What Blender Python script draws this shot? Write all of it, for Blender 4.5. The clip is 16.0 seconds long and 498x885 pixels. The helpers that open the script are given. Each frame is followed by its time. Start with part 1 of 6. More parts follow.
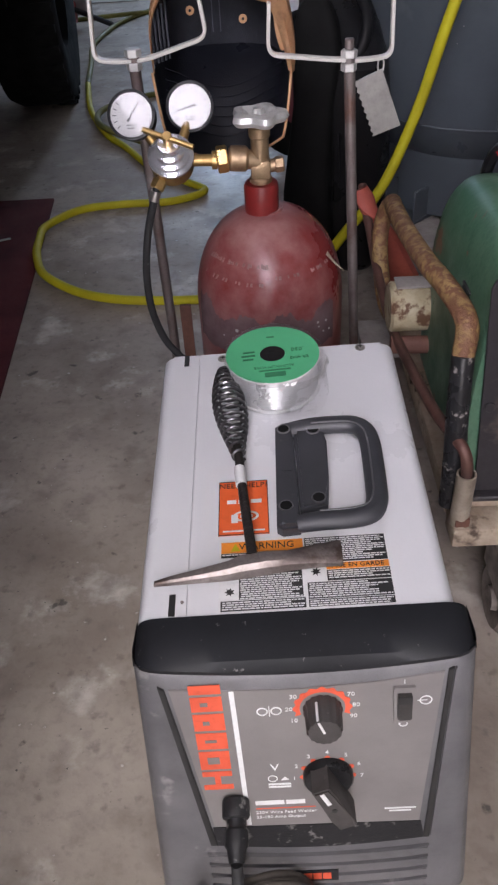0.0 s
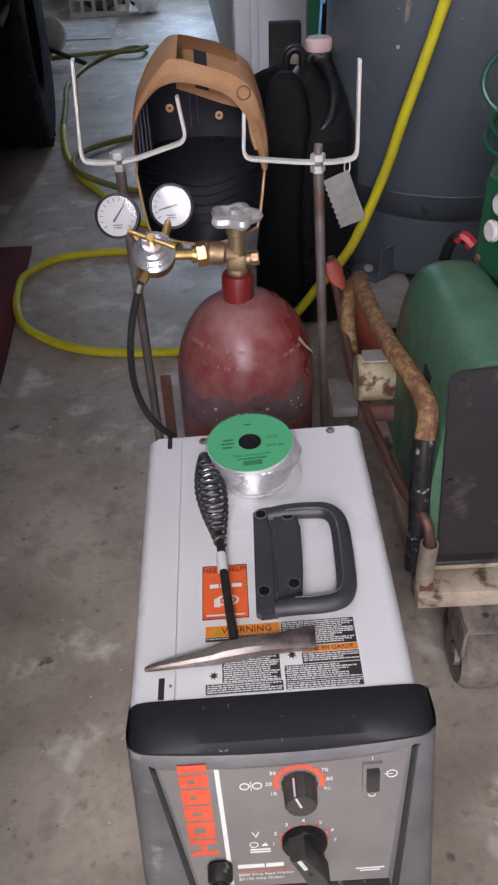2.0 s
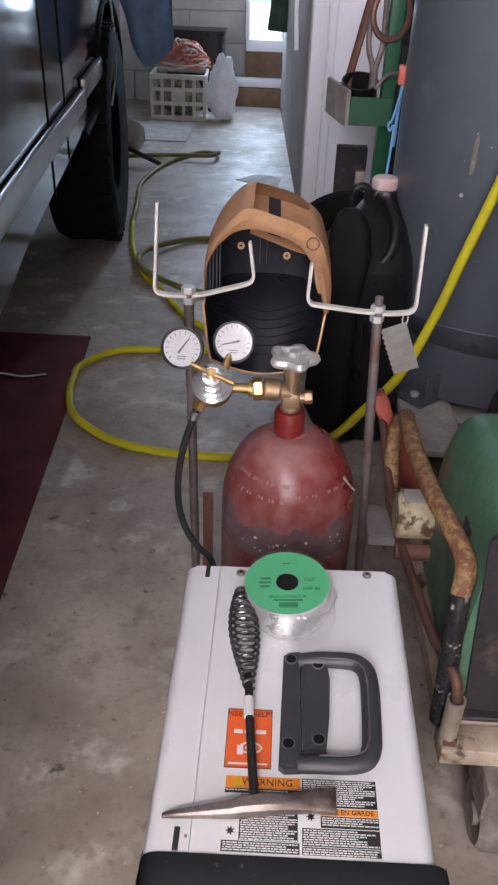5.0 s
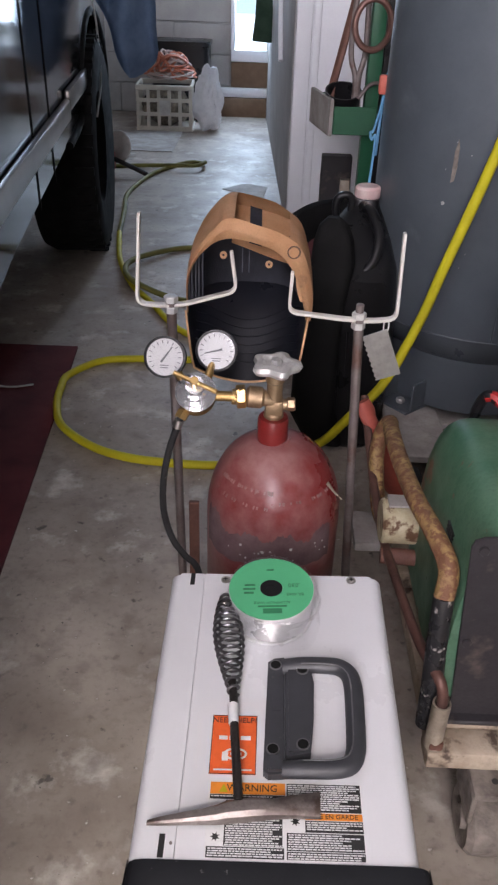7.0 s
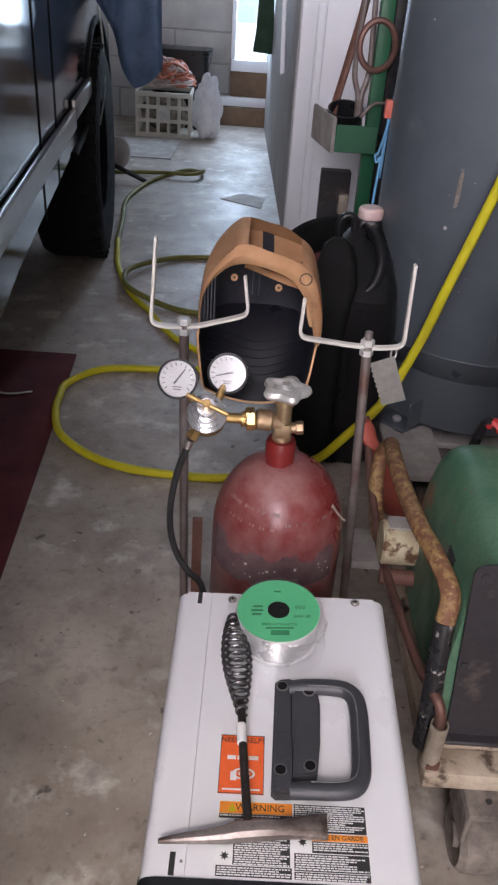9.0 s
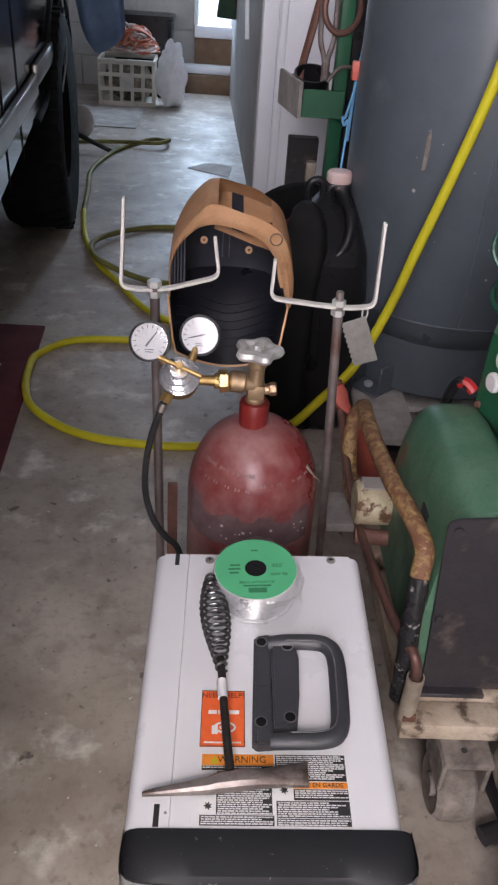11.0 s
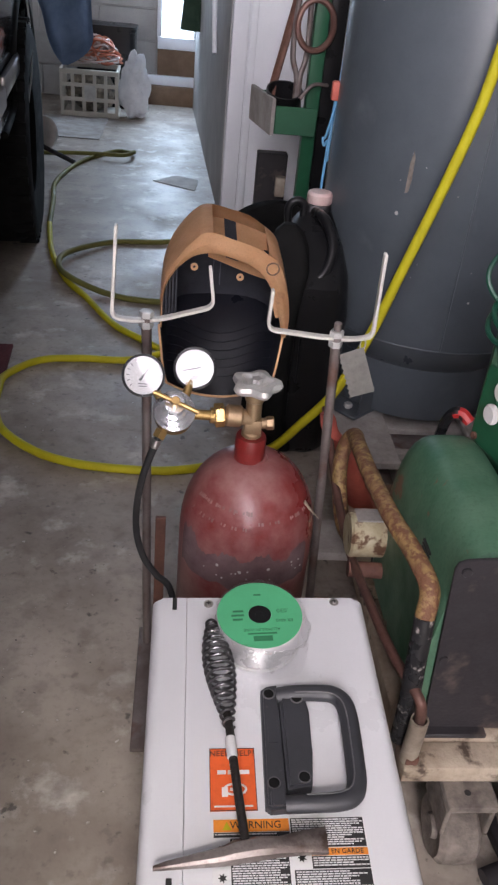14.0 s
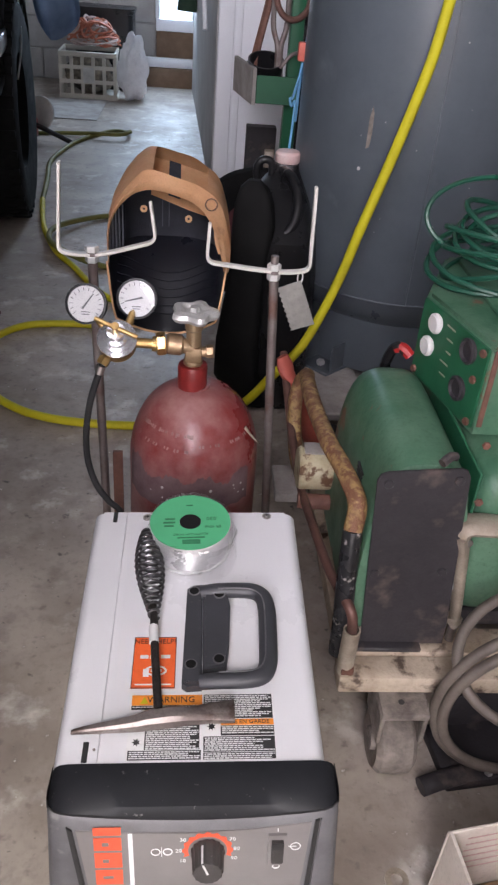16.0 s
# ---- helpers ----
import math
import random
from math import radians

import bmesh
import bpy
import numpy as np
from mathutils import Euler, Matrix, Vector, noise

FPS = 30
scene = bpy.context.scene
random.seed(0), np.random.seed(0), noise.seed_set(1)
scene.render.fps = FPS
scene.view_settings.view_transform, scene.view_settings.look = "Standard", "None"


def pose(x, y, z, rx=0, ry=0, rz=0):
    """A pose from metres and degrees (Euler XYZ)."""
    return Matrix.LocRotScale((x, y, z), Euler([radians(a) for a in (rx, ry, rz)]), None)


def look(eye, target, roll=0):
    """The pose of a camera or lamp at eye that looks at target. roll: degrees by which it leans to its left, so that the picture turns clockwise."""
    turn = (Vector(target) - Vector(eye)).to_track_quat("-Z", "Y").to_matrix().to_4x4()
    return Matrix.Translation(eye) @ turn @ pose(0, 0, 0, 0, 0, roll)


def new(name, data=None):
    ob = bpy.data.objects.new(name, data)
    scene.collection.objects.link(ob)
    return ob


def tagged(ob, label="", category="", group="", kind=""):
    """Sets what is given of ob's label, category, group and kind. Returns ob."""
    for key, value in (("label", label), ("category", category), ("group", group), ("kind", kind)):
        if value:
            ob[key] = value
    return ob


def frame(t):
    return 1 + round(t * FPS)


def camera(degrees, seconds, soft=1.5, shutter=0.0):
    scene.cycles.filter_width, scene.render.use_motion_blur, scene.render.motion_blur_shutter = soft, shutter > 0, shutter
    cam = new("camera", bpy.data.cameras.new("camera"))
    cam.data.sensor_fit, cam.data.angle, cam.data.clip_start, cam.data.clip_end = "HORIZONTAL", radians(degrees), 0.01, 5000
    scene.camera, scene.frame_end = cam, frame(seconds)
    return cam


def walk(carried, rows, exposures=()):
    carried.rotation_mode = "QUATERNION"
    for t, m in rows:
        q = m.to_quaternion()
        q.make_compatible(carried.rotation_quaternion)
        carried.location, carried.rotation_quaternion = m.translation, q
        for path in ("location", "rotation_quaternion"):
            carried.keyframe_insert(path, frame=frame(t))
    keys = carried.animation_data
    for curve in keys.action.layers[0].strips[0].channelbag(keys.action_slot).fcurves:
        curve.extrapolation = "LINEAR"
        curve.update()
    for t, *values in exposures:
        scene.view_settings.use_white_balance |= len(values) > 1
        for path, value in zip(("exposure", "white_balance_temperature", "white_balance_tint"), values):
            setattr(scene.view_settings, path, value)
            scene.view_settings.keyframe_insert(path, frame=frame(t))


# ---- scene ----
cam = camera(35.2, 16.0, soft=2.4)
PATH = [
    (0, (-0.015, -0.552, 0.891), (-0.059, 0.981, -0.393), -3.5),
    (0.5, (-0.012, -0.564, 0.908), (0.003, 0.968, -0.378), -3.3),
    (1, (-0.011, -0.572, 0.923), (0.008, 0.963, -0.36), -2.9),
    (1.5, (-0.014, -0.578, 0.939), (0.017, 0.958, -0.341), -2.7),
    (2, (-0.019, -0.557, 0.991), (0.011, 0.998, -0.265), -2.1),
    (2.5, (-0.037, -0.536, 1.043), (-0.01, 1.096, -0.112), 0.8),
    (3, (-0.042, -0.525, 1.057), (-0.07, 1.135, -0.058), 2.4),
    (3.5, (-0.037, -0.538, 1.053), (-0.085, 1.127, -0.055), 2.2),
    (6, (-0.035, -0.536, 1.058), (-0.081, 1.15, -0.017), 2.2),
    (6.5, (-0.033, -0.54, 1.06), (-0.064, 1.148, -0.012), 2.4),
    (7, (-0.025, -0.542, 1.057), (-0.052, 1.149, -0.011), 1.9),
    (7.5, (-0.027, -0.543, 1.063), (-0.039, 1.15, -0.002), 1.9),
    (8, (-0.019, -0.553, 1.068), (-0.051, 1.139, 0.002), 3.0),
    (8.5, (-0.038, -0.552, 1.07), (-0.08, 1.142, 0.008), 2.9),
    (9, (-0.057, -0.548, 1.086), (-0.047, 1.15, 0.029), 4.1),
    (9.5, (-0.086, -0.54, 1.08), (0.002, 1.159, 0.029), 4.7),
    (9.7, (-0.092, -0.535, 1.076), (0.029, 1.164, 0.028), 5.4),
    (11.8, (-0.042, -0.57, 1.072), (0.024, 1.076, -0.062), 3.7),
    (12, (-0.051, -0.553, 1.078), (0.057, 1.095, -0.049), 3.8),
    (12.5, (-0.073, -0.531, 1.075), (0.058, 1.127, -0.036), 3.9),
    (13, (-0.075, -0.524, 1.084), (0.088, 1.141, -0.011), 4.7),
    (13.5, (-0.093, -0.51, 1.084), (0.081, 1.161, -0.001), 4.9),
    (14, (-0.108, -0.506, 1.078), (0.081, 1.166, -0.003), 5.9),
    (14.5, (-0.117, -0.493, 1.055), (0.08, 1.18, -0.023), 7.0),
    (15, (-0.114, -0.495, 1.046), (0.091, 1.164, -0.052), 7.3),
    (15.5, (-0.09, -0.518, 1.049), (0.068, 1.145, -0.05), 6.5),
    (16, (-0.009, -0.606, 1.043), (0.142, 1.056, -0.06), 4.8),
]
EXPOSURE = [(0, -0.2, 6250, 12), (0.7, -0.13, 6150, 12), (1.5, 0.02, 6200, 11), (2.0, -0.12, 6250, 10), (2.6, 0.02, 6450, 13), (3.5, 0.05, 6450, 13), (6.0, 0.03, 6500, 12), (8.0, 0.0, 6450, 12), (9.5, 0.0, 6500, 12), (12, -0.05, 6450, 11), (12.6, 0.04, 6500, 11), (15, 0.0, 6500, 11), (15.5, 0.08, 6450, 11), (16, 0.1, 6400, 11)]
walk(cam, [(t, look(eye, target, roll)) for t, eye, target, roll in PATH], EXPOSURE)

# ---------- world and large lights ----------
world = bpy.data.worlds.new("World")
scene.world = world
world.use_nodes = True
wt = world.node_tree
sky = wt.nodes.new("ShaderNodeTexSky")
sky.sky_type, sky.sun_disc = "NISHITA", False
sky.sun_elevation, sky.sun_rotation = radians(48), radians(179)
wt.links.new(sky.outputs[0], wt.nodes["Background"].inputs[0])
wt.nodes["Background"].inputs[1].default_value = 0.12
sun = new("sun", bpy.data.lights.new("sun", "SUN"))
sun.data.energy, sun.data.angle, sun.data.color = 1.75, radians(10), (1, 0.92, 0.82)
sun.matrix_world = look((0.1, -6, 6.7), (0, 0, 0))


def area(name, eye, target, w, hgt, watts, colour):
    lamp = new(name, bpy.data.lights.new(name, "AREA"))
    lamp.data.shape, lamp.data.size, lamp.data.size_y = "RECTANGLE", w, hgt
    lamp.data.energy, lamp.data.color = watts, colour
    lamp.matrix_world = look(eye, target)
    return lamp


# daylight through the big door opening behind, and through the far doorway
area("door_daylight", (-1.05, -1.78, 1.75), (-0.40, 3.0, 1.1), 2.2, 1.5, 100, (1.0, 0.92, 0.99)).data.spread = radians(115)
# light off the sunlit ground outside, low in the same opening
area("door_ground_bounce", (-0.40, -1.75, 0.55), (-0.25, 0.4, 0.35), 1.4, 0.8, 26, (1.0, 0.91, 0.90))
# added fill lamp in an unseen side opening, to brighten partition and tank
area("side_fill_lamp", (-4.12, -0.15, 1.8), (0.1, 2.9, 0.8), 2.0, 1.0, 80, (0.80, 0.86, 1.0))
# the shop light on the ceiling
area("shop_light", (-0.55, -0.55, 2.58), (-0.53, -0.53, 0.0), 0.26, 1.25, 5, (1.0, 0.91, 1.0))
area("far_door_daylight", (-0.24, 5.56, 1.2), (-0.5, 3.0, 0.0), 0.26, 1.4, 34, (0.60, 0.77, 1.0))

# ---------- materials ----------


def mat(name, c1, c2=None, scale=12.0, rough=0.5, metal=0.0, bump=0.15, bscale=180.0, spot=None, coat=0.0, fine=0.35, spec=0.5, rvar=0.12):
    """Two noises mix c1 with c2; spot = (colour, scale, threshold, softness) adds wear of its own shape."""
    m = bpy.data.materials.new(name)
    m.use_nodes = True
    t = m.node_tree
    b = t.nodes["Principled BSDF"]
    co = t.nodes.new("ShaderNodeTexCoord")

    def nz(sc, detail=6.0):
        n = t.nodes.new("ShaderNodeTexNoise")
        n.inputs["Scale"].default_value, n.inputs["Detail"].default_value = sc, detail
        n.inputs["Roughness"].default_value = 0.6
        t.links.new(co.outputs["Object"], n.inputs["Vector"])
        return n

    def mix(fac, a, bb):
        x = t.nodes.new("ShaderNodeMix")
        x.data_type = "RGBA"
        if hasattr(fac, "links"):
            t.links.new(fac, x.inputs[0])
        else:
            x.inputs[0].default_value = fac
        for sock, v in ((x.inputs[6], a), (x.inputs[7], bb)):
            if hasattr(v, "links"):
                t.links.new(v, sock)
            else:
                sock.default_value = (*v, 1)
        return x.outputs[2]

    def ramp(src, lo, hi):
        r = t.nodes.new("ShaderNodeMapRange")
        r.inputs["From Min"].default_value, r.inputs["From Max"].default_value = lo, hi
        t.links.new(src, r.inputs["Value"])
        return r.outputs[0]

    c2 = c2 or tuple(v * 0.72 for v in c1)
    large, small = nz(scale), nz(bscale, 3.0)
    col = mix(ramp(large.outputs[0], 0.35, 0.68), c1, c2)
    dark = tuple(v * 0.6 for v in c2)
    s = t.nodes.new("ShaderNodeMath")
    s.operation = "MULTIPLY"
    s.inputs[1].default_value = fine
    t.links.new(ramp(small.outputs[0], 0.5, 0.8), s.inputs[0])
    col = mix(s.outputs[0], col, dark)
    if spot:
        sp = nz(spot[1], 8.0)
        col = mix(ramp(sp.outputs[0], spot[2], spot[2] + spot[3]), col, spot[0])
    t.links.new(col, b.inputs["Base Color"])
    rr = t.nodes.new("ShaderNodeMapRange")
    rr.inputs["From Min"].default_value, rr.inputs["From Max"].default_value = 0.3, 0.7
    rr.inputs["To Min"].default_value, rr.inputs["To Max"].default_value = max(rough - rvar, 0.03), min(rough + rvar, 1)
    t.links.new(large.outputs[0], rr.inputs["Value"])
    t.links.new(rr.outputs[0], b.inputs["Roughness"])
    b.inputs["Metallic"].default_value = metal
    b.inputs["Specular IOR Level"].default_value = spec
    b.inputs["Coat Weight"].default_value = coat
    b.inputs["Coat Roughness"].default_value = 0.08
    if bump:
        bp = t.nodes.new("ShaderNodeBump")
        bp.inputs["Strength"].default_value, bp.inputs["Distance"].default_value = bump, 0.002
        t.links.new(small.outputs[0], bp.inputs["Height"])
        t.links.new(bp.outputs[0], b.inputs["Normal"])
    return m


def glow(name, colour, strength):
    m = bpy.data.materials.new(name)
    m.use_nodes = True
    b = m.node_tree.nodes["Principled BSDF"]
    b.inputs["Base Color"].default_value = (0, 0, 0, 1)
    b.inputs["Emission Color"].default_value, b.inputs["Emission Strength"].default_value = (*colour, 1), strength
    return m


def clear(name, rough=0.05, tint=(1, 1, 1), gloss=0.25, bumps=0.0, bscale=60.0):
    """Thin clear film or pane: mostly transparent, with a glossy skin."""
    m = bpy.data.materials.new(name)
    m.use_nodes = True
    t = m.node_tree
    t.nodes.remove(t.nodes["Principled BSDF"])
    a, g, x = t.nodes.new("ShaderNodeBsdfTransparent"), t.nodes.new("ShaderNodeBsdfGlossy"), t.nodes.new("ShaderNodeMixShader")
    a.inputs[0].default_value, g.inputs["Roughness"].default_value = (*tint, 1), rough
    x.inputs[0].default_value = gloss
    t.links.new(a.outputs[0], x.inputs[1])
    t.links.new(g.outputs[0], x.inputs[2])
    t.links.new(x.outputs[0], t.nodes["Material Output"].inputs[0])
    if bumps:
        n, bp, co = t.nodes.new("ShaderNodeTexNoise"), t.nodes.new("ShaderNodeBump"), t.nodes.new("ShaderNodeTexCoord")
        n.inputs["Scale"].default_value, bp.inputs["Strength"].default_value, bp.inputs["Distance"].default_value = bscale, bumps, 0.006
        t.links.new(co.outputs["Object"], n.inputs["Vector"])
        t.links.new(n.outputs[0], bp.inputs["Height"])
        t.links.new(bp.outputs[0], g.inputs["Normal"])
    return m


def concrete():
    """Worn slab: broad tone, blotches, pale scuffs, dark specks."""
    m = mat("concrete", (0.43, 0.38, 0.33), (0.24, 0.20, 0.165), 3.2, 0.50, bump=0.35, bscale=70, spot=((0.56, 0.525, 0.48), 9.0, 0.56, 0.12), fine=0.4)
    t = m.node_tree
    b = t.nodes["Principled BSDF"]
    src = b.inputs["Base Color"].links[0].from_socket
    co = t.nodes.new("ShaderNodeTexCoord")
    for sc, lo, hi, col, most in ((6.0, 0.50, 0.66, (0.20, 0.16, 0.135), 0.5), (17.0, 0.54, 0.70, (0.17, 0.14, 0.12), 0.55), (48.0, 0.60, 0.72, (0.12, 0.10, 0.09), 0.5), (26.0, 0.67, 0.72, (0.06, 0.052, 0.048), 0.8), (120.0, 0.69, 0.75, (0.05, 0.045, 0.04), 0.9), (70.0, 0.69, 0.75, (0.72, 0.69, 0.65), 0.7)):
        n, r, x = t.nodes.new("ShaderNodeTexNoise"), t.nodes.new("ShaderNodeMapRange"), t.nodes.new("ShaderNodeMix")
        n.inputs["Scale"].default_value, n.inputs["Detail"].default_value = sc, 5.0
        t.links.new(co.outputs["Object"], n.inputs["Vector"])
        r.inputs["From Min"].default_value, r.inputs["From Max"].default_value, r.inputs["To Max"].default_value = lo, hi, most
        t.links.new(n.outputs[0], r.inputs["Value"])
        x.data_type = "RGBA"
        t.links.new(r.outputs[0], x.inputs[0])
        t.links.new(src, x.inputs[6])
        x.inputs[7].default_value = (*col, 1)
        src = x.outputs[2]
    t.links.new(src, b.inputs["Base Color"])
    return m


M = {
    "concrete": concrete(),
    "rug": mat("rug", (0.115, 0.009, 0.012), (0.065, 0.005, 0.008), 8, 0.95, bump=0.8, bscale=500),
    "wall_white": mat("wall_white", (0.80, 0.82, 0.86), (0.74, 0.76, 0.80), 3, 0.55, bump=0.08, fine=0.1),
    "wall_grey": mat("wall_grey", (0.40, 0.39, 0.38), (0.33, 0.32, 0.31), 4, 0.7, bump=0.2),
    "wall_dimmed": mat("wall_dimmed", (0.16, 0.155, 0.15), (0.12, 0.115, 0.11), 4, 0.7, bump=0.2),
    "block": mat("block", (0.40, 0.385, 0.37), (0.31, 0.30, 0.29), 5, 0.85, bump=0.5, bscale=120),
    "ceiling": mat("ceiling", (0.5, 0.49, 0.46), None, 3, 0.8),
    "case_white": mat("case_white", (0.70, 0.70, 0.72), (0.65, 0.65, 0.67), 5, 0.32, bump=0.03, bscale=400, fine=0.08, spot=((0.55, 0.54, 0.52), 30, 0.70, 0.1)),
    "bezel_black": mat("bezel_black", (0.014, 0.015, 0.018), (0.009, 0.009, 0.011), 9, 0.55, bump=0.12, bscale=900, spot=((0.17, 0.165, 0.165), 95, 0.66, 0.07), spec=0.3),
    "dusty_black": mat("dusty_black", (0.02, 0.02, 0.022), (0.012, 0.012, 0.013), 9, 0.55, bump=0.2, bscale=500, spot=((0.26, 0.25, 0.24), 90, 0.58, 0.14), spec=0.3),
    "knob": mat("knob", (0.055, 0.05, 0.048), (0.035, 0.032, 0.03), 25, 0.5, bump=0.15, bscale=600, spot=((0.15, 0.14, 0.13), 120, 0.68, 0.08)),
    "handle_black": mat("handle_black", (0.044, 0.045, 0.052), (0.033, 0.034, 0.039), 14, 0.42, bump=0.12, bscale=700, spot=((0.08, 0.08, 0.08), 60, 0.66, 0.1)),
    "wire_alu": mat("wire_alu", (0.82, 0.82, 0.83), (0.70, 0.70, 0.71), 25, 0.3, metal=0.6, bump=0.1, bscale=400, fine=0.1),
    "dull_red": mat("dull_red", (0.16, 0.035, 0.045), (0.11, 0.03, 0.035), 12, 0.55, bump=0.1),
    "bezel_grey": mat("bezel_grey", (0.15, 0.147, 0.152), (0.08, 0.079, 0.083), 9, 0.45, bump=0.15, bscale=900, spot=((0.33, 0.32, 0.31), 28, 0.62, 0.16)),
    "panel_grey": mat("panel_grey", (0.205, 0.192, 0.186), (0.165, 0.153, 0.149), 10, 0.4, bump=0.04, bscale=600, fine=0.12),
    "ink_white": mat("ink_white", (0.75, 0.75, 0.75), (0.66, 0.66, 0.66), 20, 0.5, bump=0),
    "ink_red": mat("ink_red", (0.75, 0.11, 0.05), (0.62, 0.09, 0.04), 20, 0.5, bump=0),
    "ink_black": mat("ink_black", (0.02, 0.02, 0.02), None, 20, 0.5, bump=0),
    "label_orange": mat("label_orange", (0.78, 0.13, 0.03), (0.70, 0.11, 0.025), 20, 0.42, bump=0.03),
    "label_amber": mat("label_amber", (0.80, 0.27, 0.03), (0.74, 0.24, 0.03), 20, 0.42, bump=0.03),
    "label_white": mat("label_white", (0.72, 0.72, 0.72), (0.66, 0.66, 0.66), 20, 0.42, bump=0.03),
    "label_green": mat("label_green", (0.10, 0.48, 0.23), (0.09, 0.44, 0.21), 14, 0.4, bump=0.03, fine=0.1),
    "ink_green": mat("ink_green", (0.035, 0.22, 0.10), None, 14, 0.5, bump=0),
    "plastic_black": mat("plastic_black", (0.012, 0.012, 0.013), (0.008, 0.008, 0.009), 12, 0.33, bump=0.15, bscale=700, spot=((0.04, 0.04, 0.04), 40, 0.66, 0.1), spec=0.3),
    "rubber": mat("rubber", (0.02, 0.02, 0.021), (0.012, 0.012, 0.013), 15, 0.7, bump=0.4, bscale=300, spot=((0.10, 0.10, 0.095), 50, 0.68, 0.08)),
    "steel": mat("steel", (0.42, 0.40, 0.38), (0.24, 0.21, 0.19), 30, 0.42, metal=0.9, bump=0.25, bscale=500, spot=((0.12, 0.08, 0.06), 45, 0.6, 0.1)),
    "rod_steel": mat("rod_steel", (0.25, 0.22, 0.21), (0.17, 0.13, 0.12), 20, 0.5, metal=0.55, bump=0.15, bscale=400, spot=((0.16, 0.09, 0.07), 18, 0.55, 0.15)),
    "spring_steel": mat("spring_steel", (0.15, 0.145, 0.15), (0.05, 0.047, 0.05), 40, 0.36, metal=0.85, bump=0.1),
    "hammer_dark": mat("hammer_dark", (0.035, 0.028, 0.026), (0.02, 0.017, 0.016), 60, 0.55, metal=0.4, bump=0.6, bscale=300),
    "hammer_steel": mat("hammer_steel", (0.33, 0.29, 0.27), (0.16, 0.13, 0.12), 26, 0.45, metal=0.75, bump=0.3, bscale=350, spot=((0.09, 0.065, 0.055), 22, 0.55, 0.12)),
    "zinc": mat("zinc", (0.60, 0.60, 0.58), (0.46, 0.46, 0.44), 25, 0.38, metal=0.45, bump=0.1, bscale=400),
    "moulding": mat("moulding", (0.34, 0.32, 0.30), (0.29, 0.275, 0.26), 10, 0.3, metal=1.0, bump=0.0, fine=0.05, rvar=0.02),
    "bar_paint": mat("bar_paint", (0.62, 0.60, 0.55), (0.50, 0.48, 0.44), 25, 0.45, bump=0.1, bscale=400, spot=((0.30, 0.26, 0.22), 40, 0.66, 0.08)),
    "chrome": mat("chrome", (0.82, 0.82, 0.84), (0.72, 0.72, 0.74), 10, 0.27, metal=0.85, bump=0.02, fine=0.05, rvar=0.05),
    "brass": mat("brass", (0.62, 0.42, 0.17), (0.45, 0.29, 0.11), 40, 0.36, metal=0.85, bump=0.15, bscale=400),
    "bronze": mat("bronze", (0.42, 0.30, 0.18), (0.27, 0.18, 0.105), 40, 0.42, metal=0.7, bump=0.25, bscale=400),
    "gauge_white": mat("gauge_white", (0.60, 0.585, 0.57), (0.54, 0.525, 0.51), 40, 0.7, bump=0, fine=0.08, spec=0.15),
    "cyl_red": mat("cyl_red", (0.20, 0.03, 0.03), (0.145, 0.02, 0.02), 11, 0.33, bump=0.2, bscale=130, spot=((0.30, 0.145, 0.135), 11.0, 0.43, 0.2), fine=0.4),
    "neck_red": mat("neck_red", (0.20, 0.02, 0.018), (0.15, 0.016, 0.015), 20, 0.4, bump=0.15),
    "pale_yellow": mat("pale_yellow", (0.52, 0.47, 0.33), (0.34, 0.27, 0.15), 20, 0.7, bump=0.4, spot=((0.12, 0.06, 0.03), 38, 0.52, 0.08)),
    "stamp": mat("stamp", (0.27, 0.14, 0.13), None, 40, 0.5, bump=0),
    "worn": mat("worn", (0.17, 0.115, 0.12), (0.12, 0.07, 0.075), 30, 0.5, bump=0.2, bscale=200),
    "leather": mat("leather", (0.70, 0.43, 0.235), (0.58, 0.335, 0.165), 18, 0.75, bump=0.45, bscale=420, spot=((0.28, 0.16, 0.09), 22, 0.66, 0.12)),
    "lining": mat("lining", (0.046, 0.050, 0.064), (0.030, 0.033, 0.044), 20, 0.75, bump=0.5, bscale=500),
    "stitch": mat("stitch", (0.12, 0.13, 0.16), None, 20, 0.7, bump=0),
    "hose_yellow": mat("hose_yellow", (0.52, 0.47, 0.015), (0.42, 0.37, 0.015), 16, 0.6, bump=0.1, bscale=300, fine=0.15, spec=0.25),
    "hose_yellow_shaded": mat("hose_yellow_shaded", (0.19, 0.18, 0.045), (0.12, 0.115, 0.035), 8, 0.65, bump=0.1, spec=0.25),
    "tank_grey": mat("tank_grey", (0.092, 0.107, 0.122), (0.064, 0.076, 0.088), 3.5, 0.36, bump=0.10, bscale=120, spot=((0.11, 0.125, 0.14), 7, 0.62, 0.15), fine=0.12),
    "gen_green": mat("gen_green", (0.105, 0.195, 0.125), (0.042, 0.125, 0.07), 11, 0.38, bump=0.2, bscale=160, spot=((0.19, 0.09, 0.055), 15, 0.605, 0.05), fine=0.5),
    "gen_dark_green": mat("gen_dark_green", (0.018, 0.105, 0.05), (0.014, 0.085, 0.04), 9, 0.4, bump=0.1, fine=0.15),
    "plate_dark": mat("plate_dark", (0.034, 0.031, 0.034), (0.021, 0.019, 0.021), 8, 0.6, bump=0.3, bscale=200, spot=((0.11, 0.085, 0.075), 16, 0.57, 0.16), spec=0.35),
